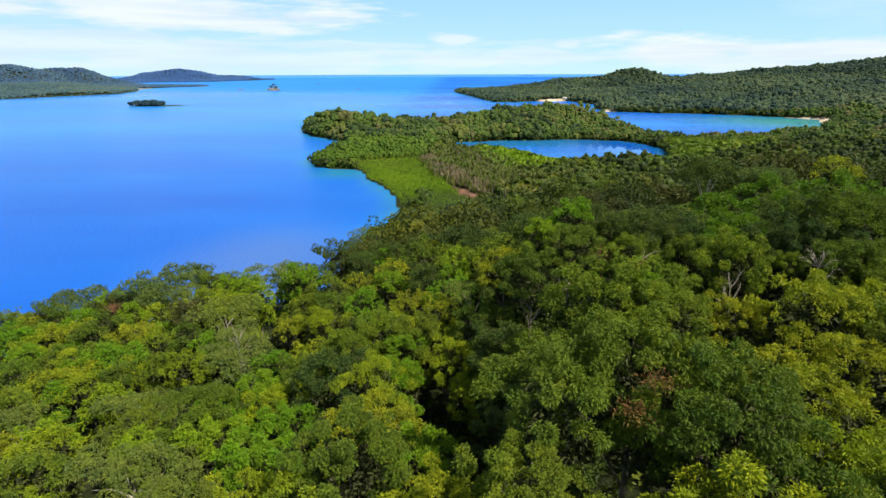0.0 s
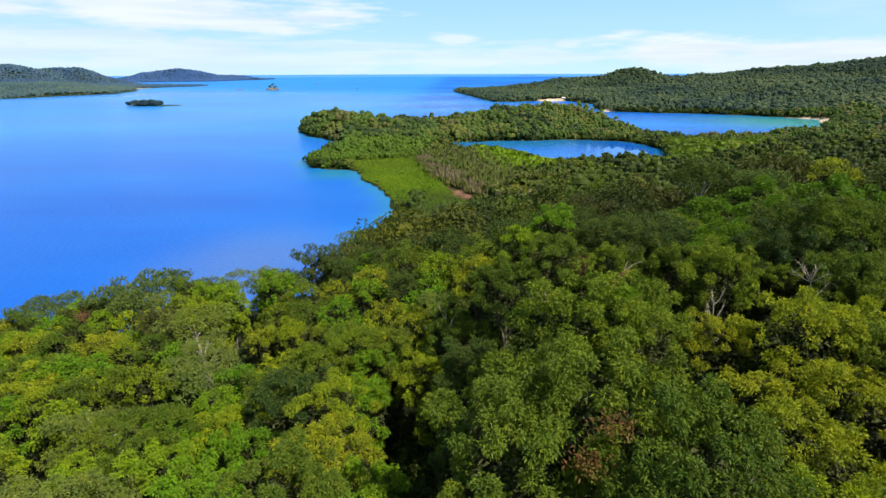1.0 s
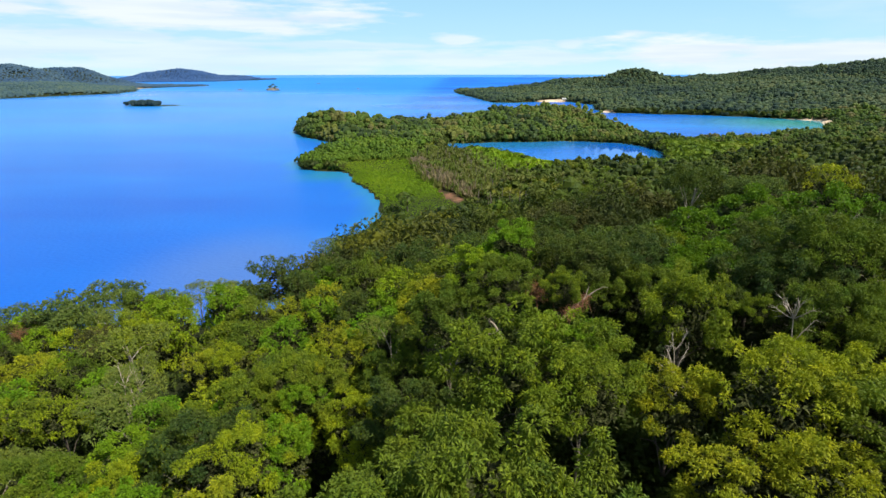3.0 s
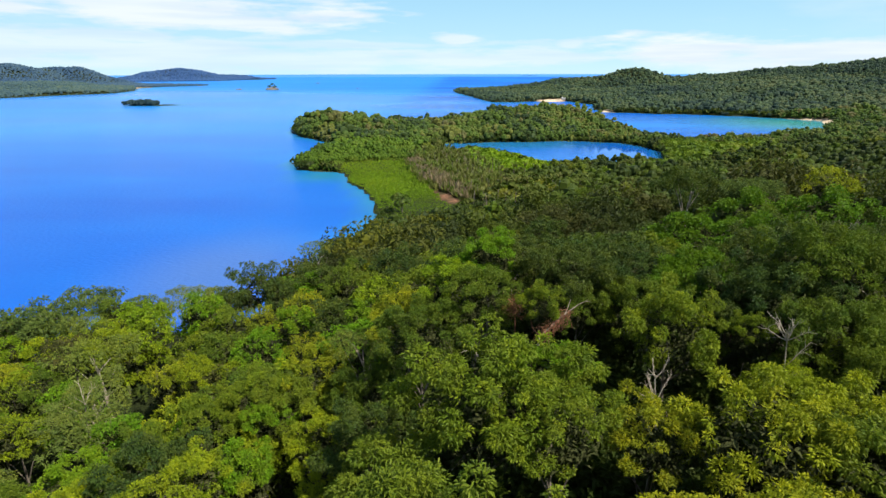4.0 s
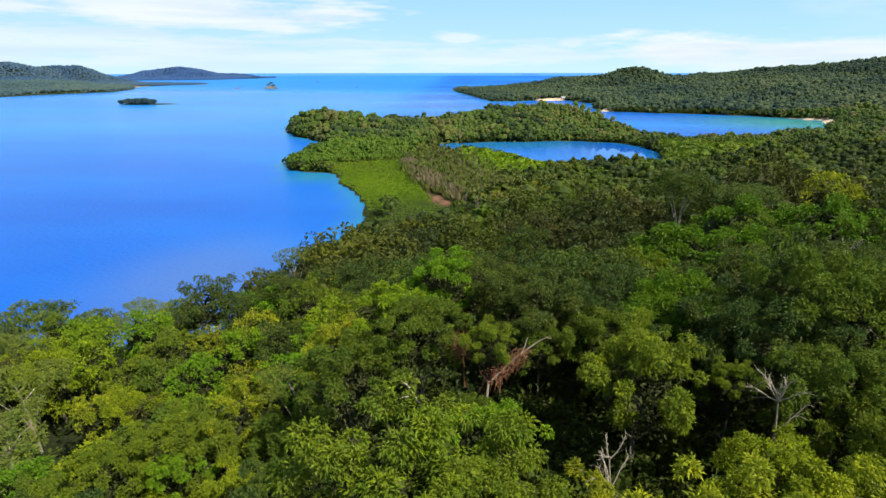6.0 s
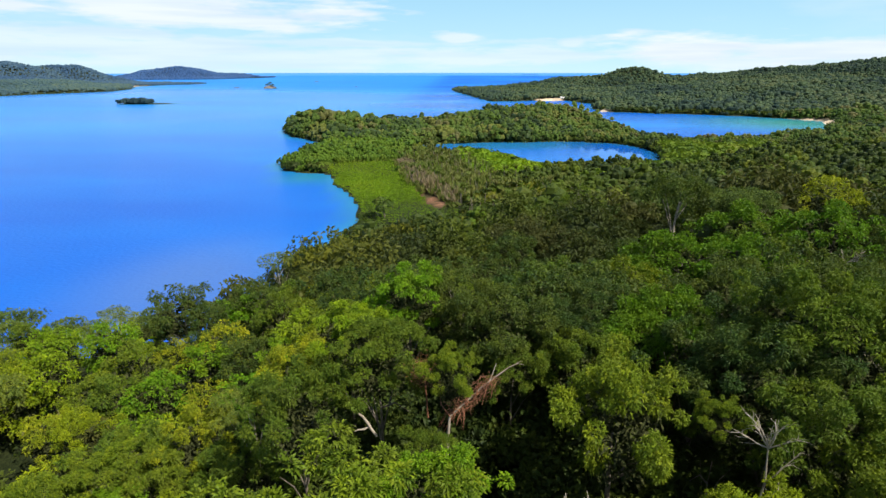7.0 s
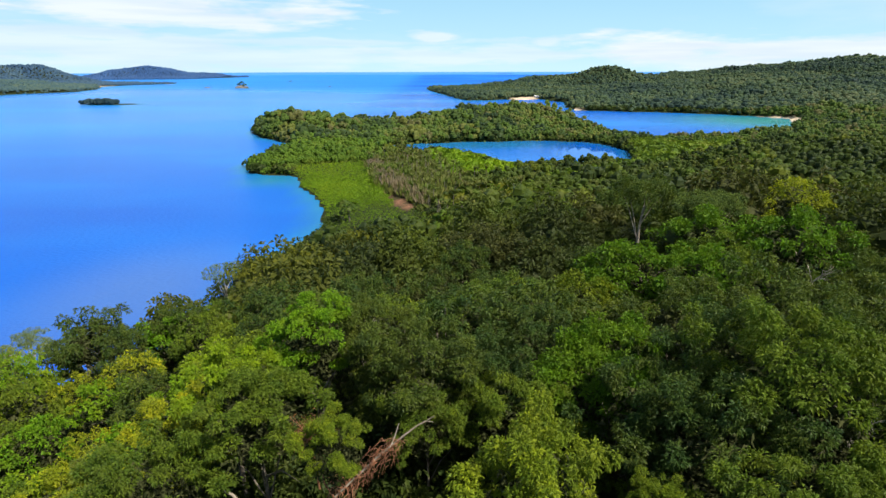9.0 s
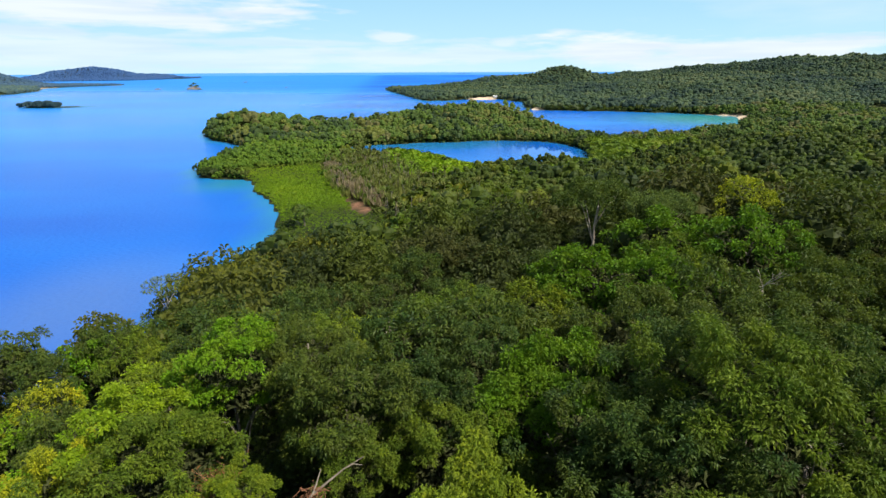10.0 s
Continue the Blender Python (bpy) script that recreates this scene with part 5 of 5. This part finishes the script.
def emergent(x, y, tall, spread, seed, label, fam=leaf_dark, deep=None):
    """A lone tree that stands above the headland's canopy."""
    rng = np.random.default_rng(seed)
    g = float(height(np.array([x]), np.array([y]))[0])
    ob = new("emergent_tree")
    ob.matrix_world = pose(x, y, g)
    tagged(ob, label, "tree")
    deep = deep or max(3.4, spread * 0.9)
    q = crown_leaves(rng, spread, deep, 8, 120, 1, max(1.2, spread * 0.32), max(0.9, spread * 0.24), flat=0.6) + np.array([0, 0, tall - deep])
    c = new("crown", leaves_mesh("crown", q, fam))
    c.parent = ob
    t = new("trunk", trunk_mesh("trunk", rng, tall, tall - 3, spread, 0.25, bark))
    t.parent = ob


emergent(5.5, 592, 14.5, 4.5, 41, "flat-topped tree standing above the headland canopy")
emergent(-51, 587, 14.0, 1.7, 42, "narrow tree rising above the headland canopy")
emergent(-29, 590, 12.5, 2.0, 43, "thin tree rising above the headland canopy")
emergent(-46, 588, 12.0, 2.4, 44, "small tree above the headland canopy")
emergent(-12.0, 230, 8.2, 5.6, 45, "round dark bush at the tip of the mangrove flat", deep=7.0)


def rock_mesh(name, rng, rx, ry, rz, mat):
    bm = bmesh.new()
    bmesh.ops.create_icosphere(bm, subdivisions=3, radius=1.0)
    for v in bm.verts:
        n = 1 + 0.35 * noise.noise(v.co * 1.7 + Vector((float(rng.uniform(0, 9)) * 0 + rx, ry, rz)))
        v.co = Vector((v.co.x * rx * n, v.co.y * ry * n, v.co.z * rz * n))
    me = bpy.data.meshes.new(name)
    bm.to_mesh(me)
    bm.free()
    me.materials.append(mat)
    return me


def rock_material():
    M = Mat("shore_rock")
    f = M.noise(0.6, 7.0)
    M.l(M.ramp(f, [(0.3, (0.07, 0.06, 0.05)), (0.7, (0.26, 0.22, 0.18))]), M.b.inputs["Base Color"])
    M.b.inputs["Roughness"].default_value = 0.9
    M.bump(f, 0.7, 0.3)
    return M.m


rock_mat = rock_material()
rock_rng = np.random.default_rng(50)
for x, y, rx, ry, rz, label in ((-577, 1760, 19, 12, 9, "pale rocky sea stack with a tuft of trees"), (-693, 1786, 10, 6, 3, "low bare rock awash in the bay"), (-640, 2600, 10, 8, 3, "tiny far rock in the open water"),
                                (-330, 1900, 5, 4, 2, "small dark rock in the open water")):
    o = new("sea_rock", rock_mesh("sea_rock", rock_rng, rx, ry, rz, rock_mat))
    o.location = (x, y, 0)
    tagged(o, label, "rock")
emergent(-574, 1760, 21.0, 8, 51, "windswept tree on the rocky sea stack", deep=15)
emergent(-585, 1764, 14.0, 7, 53, "low bushy tree on the rocky sea stack", deep=11)
emergent(-565, 1757, 13.0, 7, 52, "shrubby tree on the rocky sea stack", deep=10)


def hut(x, y, turn, w, d, h, label):
    """A small beach house: walls, pitched roof, door."""
    g = max(0.6, float(height(np.array([x]), np.array([y]))[0]))
    ob = new("beach_hut")
    ob.matrix_world = pose(x, y, g, 0, 0, turn)
    tagged(ob, label, "house", "huts at the far beach")

    def box(name, x0, x1, y0, y1, z0, z1, mat):
        v = [(a, b, c) for c in (z0, z1) for a, b in ((x0, y0), (x1, y0), (x1, y1), (x0, y1))]
        f = [(3, 2, 1, 0), (4, 5, 6, 7), (0, 1, 5, 4), (1, 2, 6, 5), (2, 3, 7, 6), (3, 0, 4, 7)]
        o = new(name, mesh_from(name, v, f, [mat], smooth=False))
        o.parent = ob

    box("wall", -w / 2, w / 2, -d / 2, d / 2, -0.5, h, wall_white)
    box("door", -0.6, 0.6, -d / 2 - 0.08, -d / 2 + 0.02, 0, 2.1, bark)
    e = 0.8
    v = [(-w / 2 - e, -d / 2 - e, h), (w / 2 + e, -d / 2 - e, h), (w / 2 + e, d / 2 + e, h), (-w / 2 - e, d / 2 + e, h), (-w / 2 - e, 0, h + 2.2), (w / 2 + e, 0, h + 2.2)]
    bm = bmesh.new()
    bv = [bm.verts.new(p) for p in v]
    for f in ((0, 1, 5, 4), (2, 3, 4, 5), (0, 4, 3), (1, 2, 5), (3, 2, 1, 0)):
        bm.faces.new([bv[i] for i in f])
    me = bpy.data.meshes.new("roof")
    bm.to_mesh(me)
    bm.free()
    me.materials.append(roof_grey)
    o = new("roof", me)
    o.parent = ob


def plain_material(name, a, b, rough):
    M = Mat(name)
    M.l(M.ramp(M.noise(0.9, 5.0), [(0.35, a), (0.65, b)]), M.b.inputs["Base Color"])
    M.b.inputs["Roughness"].default_value = rough
    return M.m


wall_white = plain_material("limewash", (0.48, 0.46, 0.42), (0.64, 0.62, 0.58), 0.9)
roof_grey = plain_material("roof_sheet", (0.40, 0.40, 0.40), (0.58, 0.57, 0.55), 0.6)
for x, y, turn, w, d, h in ((222, 1124, 10, 7, 5, 1.9), (232, 1122, -20, 6, 4, 1.9), (241, 1118, 5, 6, 4, 1.8)):
    hut(x, y, turn, w, d, h, "small white beach house with a pale sheet roof")
